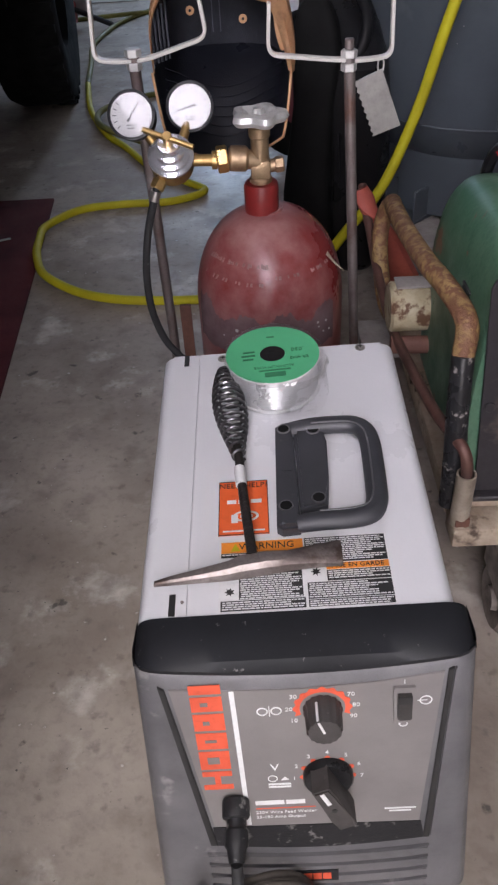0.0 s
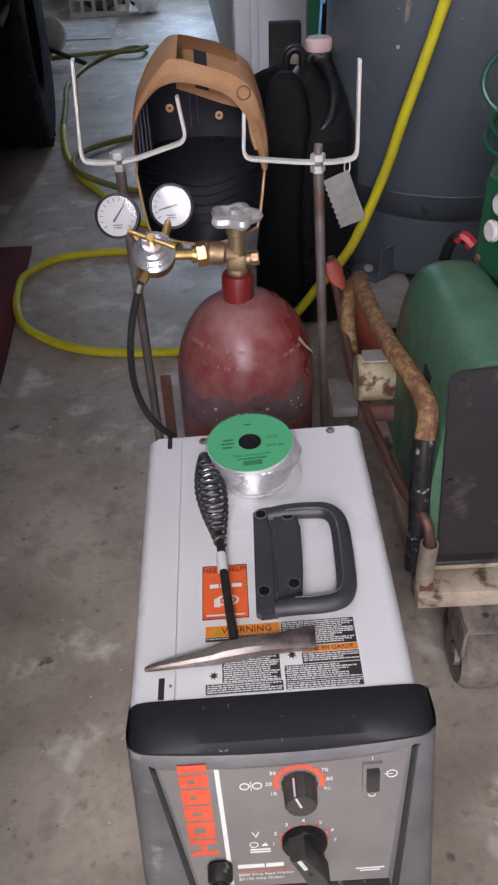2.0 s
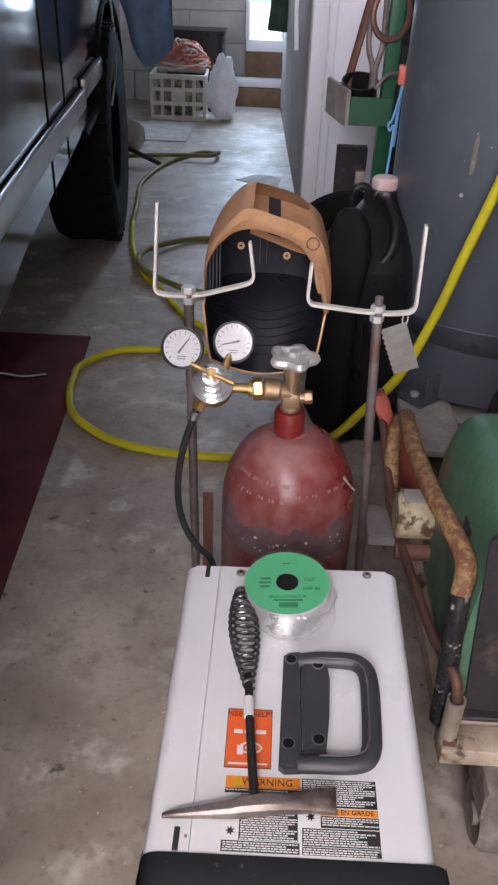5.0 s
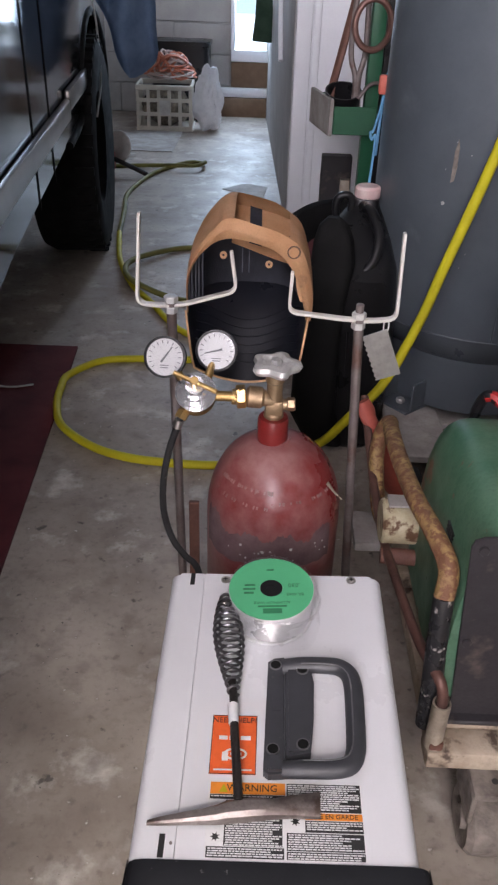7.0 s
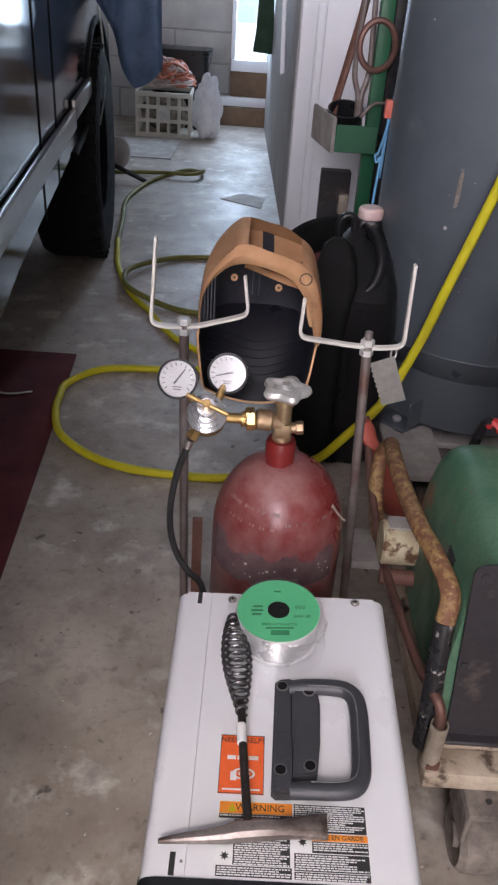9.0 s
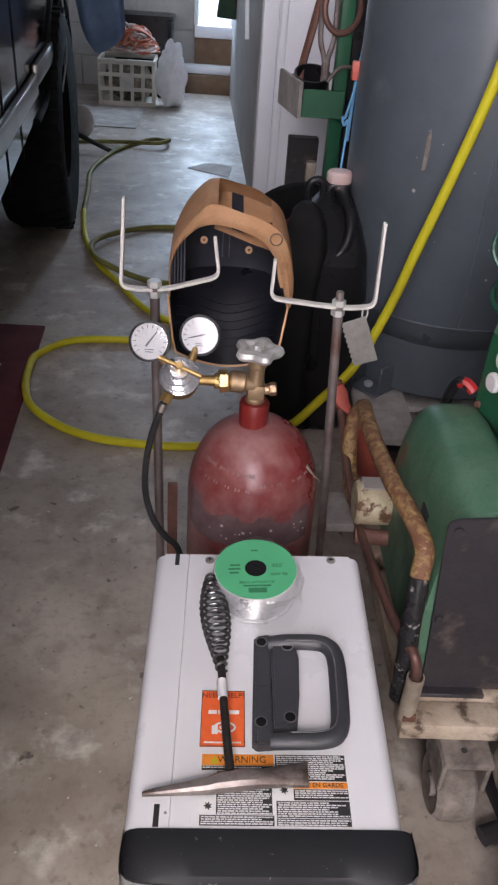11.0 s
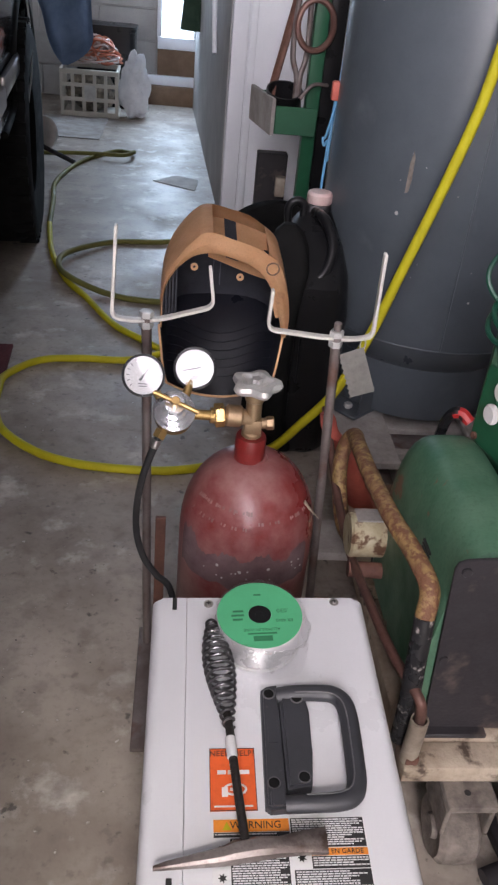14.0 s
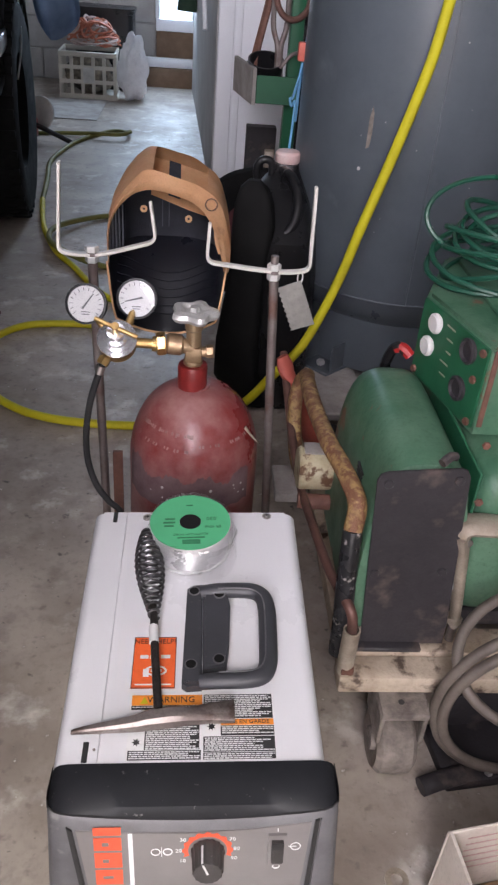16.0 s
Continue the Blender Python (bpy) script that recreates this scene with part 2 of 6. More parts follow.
    "rust_yellow": mat("rust_yellow", (0.36, 0.24, 0.09), (0.16, 0.078, 0.04), 30, 0.66, bump=0.9, bscale=170, spot=((0.155, 0.068, 0.034), 85, 0.46, 0.10), fine=0.95),
    "rust": mat("rust", (0.17, 0.075, 0.05), (0.10, 0.045, 0.035), 25, 0.7, bump=0.5, bscale=250),
    "copper_pipe": mat("copper_pipe", (0.17, 0.085, 0.066), (0.095, 0.05, 0.042), 20, 0.5, metal=0.35, bump=0.25, bscale=250),
    "black_tube": mat("black_tube", (0.022, 0.022, 0.025), (0.012, 0.012, 0.012), 14, 0.3, bump=0.3, spot=((0.30, 0.28, 0.26), 75, 0.62, 0.06)),
    "galv": mat("galv", (0.46, 0.40, 0.32), (0.28, 0.23, 0.18), 20, 0.55, metal=0.4, bump=0.3, bscale=200),
    "wood": mat("wood", (0.50, 0.42, 0.325), (0.30, 0.23, 0.165), 14, 0.75, bump=0.7, bscale=150, spot=((0.08, 0.055, 0.04), 24, 0.56, 0.10)),
    "wood_grey": mat("wood_grey", (0.42, 0.395, 0.37), (0.27, 0.245, 0.225), 13, 0.85, bump=0.5, bscale=140),
    "wood_brown": mat("wood_brown", (0.20, 0.125, 0.075), (0.13, 0.08, 0.05), 9, 0.75, bump=0.4, bscale=120),
    "orange": mat("orange", (0.48, 0.115, 0.075), (0.36, 0.075, 0.055), 12, 0.6, bump=0.1),
    "car_black": mat("car_black", (0.010, 0.012, 0.016), (0.008, 0.010, 0.013), 3, 0.10, bump=0.0, coat=0.0, fine=0.02, rvar=0.04, spec=0.16),
    "car_trim": mat("car_trim", (0.009, 0.009, 0.009), None, 10, 0.8, bump=0.2, spec=0.15),
    "tyre": mat("tyre", (0.009, 0.009, 0.009), (0.006, 0.006, 0.006), 20, 0.9, bump=0.3, spec=0.12),
    "denim": mat("denim", (0.18, 0.25, 0.36), (0.11, 0.165, 0.25), 12, 0.9, bump=0.6, bscale=600),
    "cloth_green": mat("cloth_green", (0.018, 0.045, 0.026), None, 12, 0.9, bump=0.5),
    "crate": mat("crate", (0.60, 0.57, 0.50), (0.52, 0.49, 0.43), 8, 0.5, bump=0.05),
    "cord_orange": mat("cord_orange", (0.55, 0.17, 0.09), (0.40, 0.13, 0.08), 9, 0.5, bump=0.05),
    "cord_white": mat("cord_white", (0.62, 0.50, 0.46), None, 9, 0.5, bump=0.05),
    "cord_green": mat("cord_green", (0.012, 0.075, 0.045), (0.01, 0.055, 0.035), 9, 0.35, bump=0.05),
    "cord_blue": mat("cord_blue", (0.12, 0.33, 0.55), None, 9, 0.5, bump=0.05),
    "cord_black": mat("cord_black", (0.115, 0.10, 0.088), (0.06, 0.052, 0.046), 20, 0.6, bump=0.2),
    "cable_brown": mat("cable_brown", (0.145, 0.12, 0.10), (0.08, 0.066, 0.056), 16, 0.6, bump=0.2, bscale=300),
    "bill_black": mat("bill_black", (0.020, 0.022, 0.030), (0.013, 0.014, 0.02), 14, 0.36, bump=0.25, bscale=420, fine=0.2),
    "bag": mat("bag", (0.84, 0.86, 0.90), (0.72, 0.74, 0.79), 14, 0.35, bump=0.6, bscale=40),
    "rubbish": mat("rubbish", (0.35, 0.30, 0.23), (0.05, 0.045, 0.045), 22, 0.8, bump=0.4),
    "cardboard": mat("cardboard", (0.72, 0.65, 0.57), (0.60, 0.53, 0.45), 9, 0.8, bump=0.2),
    "card_inside": mat("card_inside", (0.36, 0.23, 0.13), None, 9, 0.85, bump=0.2),
    "pink": mat("pink", (0.62, 0.40, 0.36), (0.50, 0.32, 0.29), 20, 0.5, bump=0.1),
    "cap_pink": mat("cap_pink", (0.62, 0.50, 0.47), (0.55, 0.36, 0.34), 25, 0.5, bump=0.1),
    "red": mat("red", (0.40, 0.02, 0.02), None, 12, 0.45, bump=0.1),
    "paper": mat("paper", (0.62, 0.62, 0.60), None, 12, 0.8, bump=0.1),
    "brush_metal": mat("brush_metal", (0.36, 0.35, 0.33), (0.28, 0.27, 0.26), 40, 0.42, metal=0.8, bump=0.1),
    "dust_and_highlight": mat("dust_and_highlight", (0.25, 0.215, 0.185), (0.10, 0.085, 0.075), 28, 0.85, bump=0.9, bscale=120),
    "film": clear("film", 0.12, (1, 1, 1), 0.22, 0.9, 45.0),
    "glass": clear("glass", 0.03, (0.98, 0.99, 1.0), 0.015),
    "outside": glow("outside", (0.72, 0.84, 0.95), 2.4),
    "outside_green": glow("outside_green", (0.30, 0.52, 0.16), 1.2),
    "outside_blue": glow("outside_blue", (0.52, 0.72, 0.82), 1.5),
}

# ---------- builders ----------


def thing(name, label, category, m=None, group="", kind=""):
    ob = new(name)
    ob.empty_display_size = 0.05
    ob.matrix_world = m or Matrix()
    return tagged(ob, label, category, group, kind)


def mesh_ob(name, bm, material, smooth=True):
    me = bpy.data.meshes.new(name)
    bmesh.ops.recalc_face_normals(bm, faces=bm.faces)
    bm.to_mesh(me)
    bm.free()
    me.materials.append(M[material])
    if smooth:
        me.shade_smooth()
        me.set_sharp_from_angle(angle=radians(38))
    return new(name, me)


def part(name, bm, material, parent, label="", smooth=True):
    ob = mesh_ob(name, bm, material, smooth)
    ob.parent = parent
    if label:
        ob["label"] = label
    return ob


def solo(name, bm, material, label, category, group="", kind="", m=None):
    ob = mesh_ob(name, bm, material)
    if m:
        ob.matrix_world = m
    return tagged(ob, label, category, group, kind)


def box(x0, x1, y0, y1, z0, z1, bevel=0.0, segs=2, m=None):
    bm = bmesh.new()
    bmesh.ops.create_cube(bm, size=1)
    for v in bm.verts:
        v.co = Vector(((x0 + x1) / 2 + v.co.x * (x1 - x0), (y0 + y1) / 2 + v.co.y * (y1 - y0), (z0 + z1) / 2 + v.co.z * (z1 - z0)))
    if bevel:
        bmesh.ops.bevel(bm, geom=list(bm.edges), offset=bevel, segments=segs, affect="EDGES", profile=0.5)
    if m:
        bmesh.ops.transform(bm, matrix=m, verts=bm.verts)
    return bm


def join(*bms):
    out = bmesh.new()
    for b in bms:
        me = bpy.data.meshes.new("tmp")
        b.to_mesh(me)
        b.free()
        out.from_mesh(me)
        bpy.data.meshes.remove(me)
    return out


def revolve(profile, n=32, m=None, scallop=None):
    """Profile of (radius, z) turned about z, closed at radius 0. scallop = (count, depth)."""
    bm = bmesh.new()
    rings = []
    for r, z in profile:
        if r < 1e-6:
            rings.append([bm.verts.new((0, 0, z))])
        else:
            ring = []
            for i in range(n):
                a = 2 * math.pi * i / n
                rr = r * (1 + scallop[1] * math.cos(scallop[0] * a)) if scallop else r
                ring.append(bm.verts.new((rr * math.cos(a), rr * math.sin(a), z)))
            rings.append(ring)
    for a, b in zip(rings, rings[1:]):
        for i in range(n):
            j = (i + 1) % n
            if len(a) == 1 and len(b) == 1:
                continue
            if len(a) == 1:
                bm.faces.new((a[0], b[i], b[j]))
            elif len(b) == 1:
                bm.faces.new((a[i], a[j], b[0]))
            else:
                bm.faces.new((a[i], a[j], b[j], b[i]))
    if m:
        bmesh.ops.transform(bm, matrix=m, verts=bm.verts)
    return bm


def disc(r, h, n=32, bevel=0.0, m=None):
    b = min(bevel, h / 2.01, r / 2)
    return revolve([(0, 0), (r - b, 0), (r, b), (r, h - b), (r - b, h), (0, h)] if b else [(0, 0), (r, 0), (r, h), (0, h)], n, m)


def curve_points(pts, steps=8, closed=False):
    """Catmull-Rom through the points."""
    p = [Vector(q) for q in pts]
    n = len(p)
    out = []
    for i in range(n if closed else n - 1):
        a = p[(i - 1) % n] if closed or i else p[0] * 2 - p[1]
        b, c = p[i], p[(i + 1) % n]
        d = p[(i + 2) % n] if closed or i + 2 < n else p[-1] * 2 - p[-2]
        for k in range(steps):
            t = k / steps
            out.append(0.5 * ((2 * b) + (c - a) * t + (2 * a - 5 * b + 4 * c - d) * t * t + (3 * b - a - 3 * c + d) * t ** 3))
    if not closed:
        out.append(p[-1])
    return out


def tube(pts, r, sides=10, closed=False, steps=8, smooth=True, flat=1.0, up=(0, 0, 1)):
    """A tube along the points; r is a radius or a function of 0..1; flat squeezes it along up."""
    path = curve_points(pts, steps, closed) if smooth else [Vector(q) for q in pts]
    bm = bmesh.new()
    n = len(path)
    rings = []
    ref = Vector(up)
    for i, q in enumerate(path):
        a = path[i - 1] if i or closed else q
        b = path[(i + 1) % n] if i < n - 1 or closed else q
        tan = (b - a).normalized()
        side = tan.cross(ref)
        if side.length < 0.05:
            side = tan.cross(Vector((0.3, 1, 0.1)))
        side.normalize()
        upv = side.cross(tan)
        if flat == 1.0:
            ref = upv
        rad = r(i / max(n - 1, 1)) if callable(r) else r
        rings.append([bm.verts.new(q + rad * (math.cos(2 * math.pi * k / sides) * side + flat * math.sin(2 * math.pi * k / sides) * upv)) for k in range(sides)])
    for i in range(n if closed else n - 1):
        a, b = rings[i], rings[(i + 1) % n]
        for k in range(sides):
            bm.faces.new((a[k], a[(k + 1) % sides], b[(k + 1) % sides], b[k]))
    if not closed:
        bm.faces.new(rings[0])
        bm.faces.new(list(reversed(rings[-1])))
    return bm


def strip(pts, w, th, m=None, across=(0, 1, 0)):
    """A flat bar bent along the points: width w across, thickness th."""
    bm = bmesh.new()
    p = [Vector(q) for q in pts]
    ac = Vector(across)
    rings = []
    for i, q in enumerate(p):
        a = p[max(i - 1, 0)]
        b = p[min(i + 1, len(p) - 1)]
        tan = (b - a).normalized()
        nrm = tan.cross(ac).normalized()
        rings.append([bm.verts.new(q + s * w / 2 * ac + u * th / 2 * nrm) for s, u in ((-1, -1), (1, -1), (1, 1), (-1, 1))])
    for a, b in zip(rings, rings[1:]):
        for k in range(4):
            bm.faces.new((a[k], a[(k + 1) % 4], b[(k + 1) % 4], b[k]))
    bm.faces.new(rings[0])
    bm.faces.new(list(reversed(rings[-1])))
    bmesh.ops.bevel(bm, geom=[e for e in bm.edges], offset=th * 0.2, segments=1, affect="EDGES")
    if m:
        bmesh.ops.transform(bm, matrix=m, verts=bm.verts)
    return bm


def prism(poly, z0, z1, m=None, bevel=0.0):
    """A flat outline (x, y) raised from z0 to z1."""
    bm = bmesh.new()
    lo = [bm.verts.new((x, y, z0)) for x, y in poly]
    hi = [bm.verts.new((x, y, z1)) for x, y in poly]
    n = len(poly)
    bm.faces.new(list(reversed(lo)))
    top = bm.faces.new(hi)
    for i in range(n):
        bm.faces.new((lo[i], lo[(i + 1) % n], hi[(i + 1) % n], hi[i]))
    if bevel:
        bmesh.ops.bevel(bm, geom=list(top.edges), offset=bevel, segments=2, affect="EDGES")
    if m:
        bmesh.ops.transform(bm, matrix=m, verts=bm.verts)
    return bm


def rounded(x0, x1, y0, y1, r, n=5):
    pts = []
    for cx, cy, a0 in ((x1 - r, y1 - r, 0), (x0 + r, y1 - r, 90), (x0 + r, y0 + r, 180), (x1 - r, y0 + r, 270)):
        pts += [(cx + r * math.cos(radians(a0 + 90 * i / n)), cy + r * math.sin(radians(a0 + 90 * i / n))) for i in range(n + 1)]
    return pts


def words(text, size, m, thick=0.0003, align="CENTER"):
    """Lettering as a mesh, in the plane of m."""
    cu = bpy.data.curves.new("words", "FONT")
    cu.body, cu.size, cu.extrude, cu.align_x, cu.align_y, cu.resolution_u = text, size, thick, align, "CENTER", 2
    ob = bpy.data.objects.new("words", cu)
    scene.collection.objects.link(ob)
    dg = bpy.context.evaluated_depsgraph_get()
    dg.update()
    me = bpy.data.meshes.new_from_object(ob.evaluated_get(dg))
    bm = bmesh.new()
    bm.from_mesh(me)
    bmesh.ops.transform(bm, matrix=m, verts=bm.verts)
    bpy.data.objects.remove(ob)
    bpy.data.meshes.remove(me)
    return bm


def along(a, b):
    """Pose whose z axis runs from a to b, at a."""
    a, b = Vector(a), Vector(b)
    return Matrix.Translation(a) @ (b - a).to_track_quat("Z", "Y").to_matrix().to_4x4()


def rod(a, b, r, n=16, bevel=0.0):
    return disc(r, (Vector(b) - Vector(a)).length, n, bevel, along(a, b))

# ---------- the setting ----------
solo("floor", box(-4.2, 3.2, -5.5, 9.0, -0.12, 0.0), "concrete", "worn brown-grey concrete garage floor with stains", "floor", kind="structure")
# out of view; the gap in it is made for side fill light
solo("wall_west", join(box(-4.4, -4.2, -2.7, -1.2, 0, 2.7), box(-4.4, -4.2, 0.9, 5.9, 0, 2.7), box(-4.4, -4.2, -1.2, 0.9, 0, 1.25), box(-4.4, -4.2, -1.2, 0.9, 2.35, 2.7)), "block", "plain grey block wall, unseen, with an opening added for the fill lamp", "wall", kind="structure")
# closing wall out of view; its colour is lowered so the vehicle mirrors less
solo("wall_east", box(1.25, 1.45, -1.85, 2.98, 0, 2.7), "wall_dimmed", "plain unseen garage wall behind the tank, darkened to dim reflections", "wall", kind="structure")
solo("wall_south", join(box(-4.2, -2.3, -2.0, -1.85, 0, 2.7), box(0.25, 3.2, -2.0, -1.85, 0, 2.7), box(-2.3, 0.25, -2.0, -1.85, 2.62, 2.7)), "wall_grey", "garage front wall with a wide open doorway", "wall", kind="structure")
solo("ceiling", box(-4.4, 3.2, -2.0, 5.9, 2.7, 2.82), "ceiling", "plain garage ceiling", "ceiling", kind="structure")
# white partition end and its grey side running back to the far wall
solo("wall_partition", prism([(0.055, 2.98), (1.45, 2.98), (1.45, 5.6), (-0.075, 5.6), (0.05, 3.02)], 0, 2.7), "wall_white", "white painted partition wall end with grey side", "wall", kind="structure")
solo("trim", join(box(0.052, 0.115, 2.962, 2.979, 0, 2.4, 0.004), box(0.122, 0.15, 2.966, 2.979, 0, 2.4, 0.003)), "wall_white", "white painted casing boards at the partition end", "trim", kind="structure")
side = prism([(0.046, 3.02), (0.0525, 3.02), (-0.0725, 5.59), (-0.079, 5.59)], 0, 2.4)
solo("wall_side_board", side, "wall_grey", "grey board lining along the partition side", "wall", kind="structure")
# far wall with doorway
far = thing("wall_north", "grey concrete block wall with a narrow doorway", "wall", kind="structure")
part("wall_core", join(box(-4.2, -0.34, 5.66, 5.86, 0, 2.7), box(-0.34, -0.04, 5.66, 5.86, 2.1, 2.7)), "wall_grey", far)
bwidth, bheight = 0.40, 0.20
blk = {}
for row in range(7):
    for col in range(6):
        x1 = -0.345 - col * bwidth - (0.2 if row % 2 else 0.0) * (1 if col else 0)
        x0 = -0.345 - (col + 1) * bwidth - (0.2 if row % 2 else 0.0)
        wdt = round(x1 - x0, 3)
        if wdt not in blk:
            ob = part("block", box(0.004, wdt - 0.004, 0, 0.012, 0.004, bheight - 0.004, 0.003, 1), "block", far)
            blk[wdt] = ob.data
        else:
            ob = new("block", blk[wdt])
            ob.parent = far
        ob.location = (x0, 5.647, row * bheight)
doorway = thing("door_1", "far doorway with wooden steps, white sill and glazed lower pane", "door", kind="structure")
part("step", box(-0.52, -0.065, 5.58, 5.645, 0.0, 0.125, 0.004), "wood_brown", doorway, "brown wooden step board")
part("threshold", box(-0.52, -0.065, 5.60, 5.66, 0.13, 0.19, 0.005), "wall_white", doorway, "white painted threshold board")
part("riser", box(-0.34, -0.065, 5.62, 5.66, 0.194, 0.36, 0.003), "wood_brown", doorway)
part("sill", box(-0.34, -0.065, 5.60, 5.66, 0.363, 0.44, 0.006), "wall_white", doorway, "white window sill")
part("door_frame", join(box(-0.345, -0.315, 5.60, 5.66, 0.44, 2.1, 0.003), box(-0.09, -0.065, 5.60, 5.66, 0.44, 2.1, 0.003)), "wall_white", doorway)
part("pane", box(-0.315, -0.09, 5.655, 5.659, 0.44, 2.1), "glass", doorway).visible_shadow = False
solo("backdrop", join(box(-1.6, 1.2, 8.0, 8.02, -0.2, 2.9)), "outside", "pale daylight outside the far doorway", "backdrop", kind="structure")
solo("backdrop_bush", join(box(-0.62, 0.3, 7.9, 7.92, 0.9, 2.2)), "outside_green", "blurred greenery outside the doorway", "backdrop", kind="structure")
solo("backdrop_pool", join(box(-0.5, -0.12, 7.85, 7.87, 0.52, 0.78)), "outside_blue", "blurred blue shape outside the doorway", "backdrop", kind="structure")
solo("white_cable", tube([(-0.012, 3.72, 1.6), (-0.014, 3.66, 1.1), (-0.01, 3.5, 0.8), (-0.002, 3.42, 0.62)], 0.011, 8), "wall_white", "white cable hanging down the partition side", "cable")
solo("green_coat", tube([(-0.085, 5.15, 1.5), (-0.11, 5.13, 1.0), (-0.11, 5.12, 0.7), (-0.115, 5.12, 0.54)], lambda t: 0.035 + 0.035 * t, 10, flat=0.5), "cloth_green", "dark green cloth hanging beside the far doorway", "cloth")

fix = thing("ceiling_light", "long white shop light fixed to the ceiling", "ceiling light", kind="")
part("housing", box(-0.75, -0.35, -1.20, 0.10, 2.62, 2.70, 0.01), "wall_white", fix)

# ---------- rug ----------
solo("rug", prism([(-1.9, 1.62), (-0.594, 1.63), (-0.562, 1.2), (-0.535, 0.8), (-0.49, 0.1), (-0.46, -0.6), (-1.9, -0.6)], 0.001, 0.008), "rug", "dark red rug on the floor under the vehicle", "rug")
solo("wire_scrap", tube([(-0.90, 1.33, 0.011), (-0.80, 1.36, 0.012), (-0.72, 1.35, 0.011), (-0.66, 1.37, 0.011)], 0.0025, 6), "paper", "thin pale wire scrap lying on the red rug", "wire")

# ---------- vehicle ----------
TURN_V = math.degrees(math.atan(0.103))
VM = pose(-0.44, 0, 0, 0, 0, TURN_V)   # local y runs along the body side, local x = 0 is the side
veh = thing("parked_vehicle", "glossy black parked vehicle with chrome side moulding", "vehicle", VM)


def side_profile():
    pts = [(-1.7, 0.42), (0.6, 0.45), (1.0, 0.492), (1.6, 0.512), (1.95, 0.528)]
    c, rr = 2.78, 0.49
    for a in range(165, 9, -12):
        pts.append((c + rr * 1.08 * math.cos(radians(a)), 0.44 + rr * 0.82 * math.sin(radians(a))))
    pts += [(3.25, 0.50), (3.33, 0.56), (3.36, 0.8), (3.33, 1.0), (3.2, 1.08), (1.9, 1.16), (1.5, 1.2), (-1.7, 1.25)]
    return pts


body = bmesh.new()
prof = side_profile()
layers = [(-1.7, 0.0), (-0.05, 0.0), (-0.012, 0.004), (0.0, 0.018)]
rings = []
cz = 0.8
for dx, inset in layers:
    rings.append([body.verts.new((dx, y, z + (inset if z < cz else -inset))) for y, z in prof])
for a, b in zip(rings, rings[1:]):
    for i in range(len(prof)):
        j = (i + 1) % len(prof)
        body.faces.new((a[i], a[j], b[j], b[i]))
body.faces.new(list(reversed(rings[0])))
body.faces.new(rings[-1])
vb = part("body", body, "car_black", veh)
part("cabin", box(-1.55, -0.30, -1.65, 1.3, 1.22, 1.56, 0.12, 3), "car_black", veh)
part("side_moulding", join(box(0.001, 0.02, -1.7, 1.90, 0.612, 0.672, 0.008, 2), box(0.001, 0.02, 1.91, 2.40, 0.632, 0.692, 0.008, 2)), "moulding", veh, "chrome side moulding strip")
part("door_seam", join(box(0.0005, 0.0025, 1.36, 1.366, 0.50, 1.2), box(0.0005, 0.0025, 1.62, 1.625, 0.50, 1.2)), "car_trim", veh)
part("arch_flare", tube([(0.0, y, z) for y, z in prof[4:19]], 0.012, 10, steps=3), "car_trim", veh, "matt black wheel arch flare")
# first box reaches out and low to keep the ground under the body dark
part("underbody", join(box(-1.6, -0.20, -1.7, 2.15, 0.24, 0.5, 0.03), box(-1.6, -0.35, 2.16, 3.2, 0.25, 0.95, 0.03)), "car_trim", veh)
wheel = new("wheel")
wheel.parent = veh
wheel.matrix_local = pose(0.045, 2.62, 0.385, 0, 90, 0)
part("tyre", revolve([(0.2, -0.24), (0.33, -0.25), (0.365, -0.24), (0.385, -0.2), (0.385, -0.05), (0.365, -0.01), (0.33, 0.0), (0.2, -0.02)], 48), "tyre", wheel)
lug_mesh = None
for i in range(36):
    mm = pose(0, 0, 0, 0, 0, 10 * i) @ pose(0.383, 0, -0.04)
    if lug_mesh is None:
        lug = part("tread_lug", box(-0.008, 0.006, -0.013, 0.013, -0.035, 0.03), "tyre", wheel)
        lug_mesh = lug.data
    else:
        lug = new("tread_lug", lug_mesh)
        lug.parent = wheel
    lug.matrix_local = mm
part("rim", revolve([(0, -0.12), (0.17, -0.12), (0.2, -0.06), (0.205, -0.02)], 32), "car_trim", wheel, "black wheel rim")
rw = new("wheel")
rw.parent = veh
rw.matrix_local = pose(-0.03, -1.0, 0.385, 0, 90, 0)
part("tyre", revolve([(0.2, -0.24), (0.33, -0.25), (0.365, -0.24), (0.385, -0.2), (0.385, -0.05), (0.365, -0.01), (0.33, 0.0), (0.2, -0.02)], 48), "tyre", rw)
part("cable", tube([(0.01, 2.66, 0.98), (0.03, 2.70, 0.8), (0.035, 2.68, 0.62), (0.02, 2.6, 0.5)], 0.004, 6), "zinc", veh)

# denim jacket draped over the front wing
den = bmesh.new()
N, K = 26, 18
grid = []
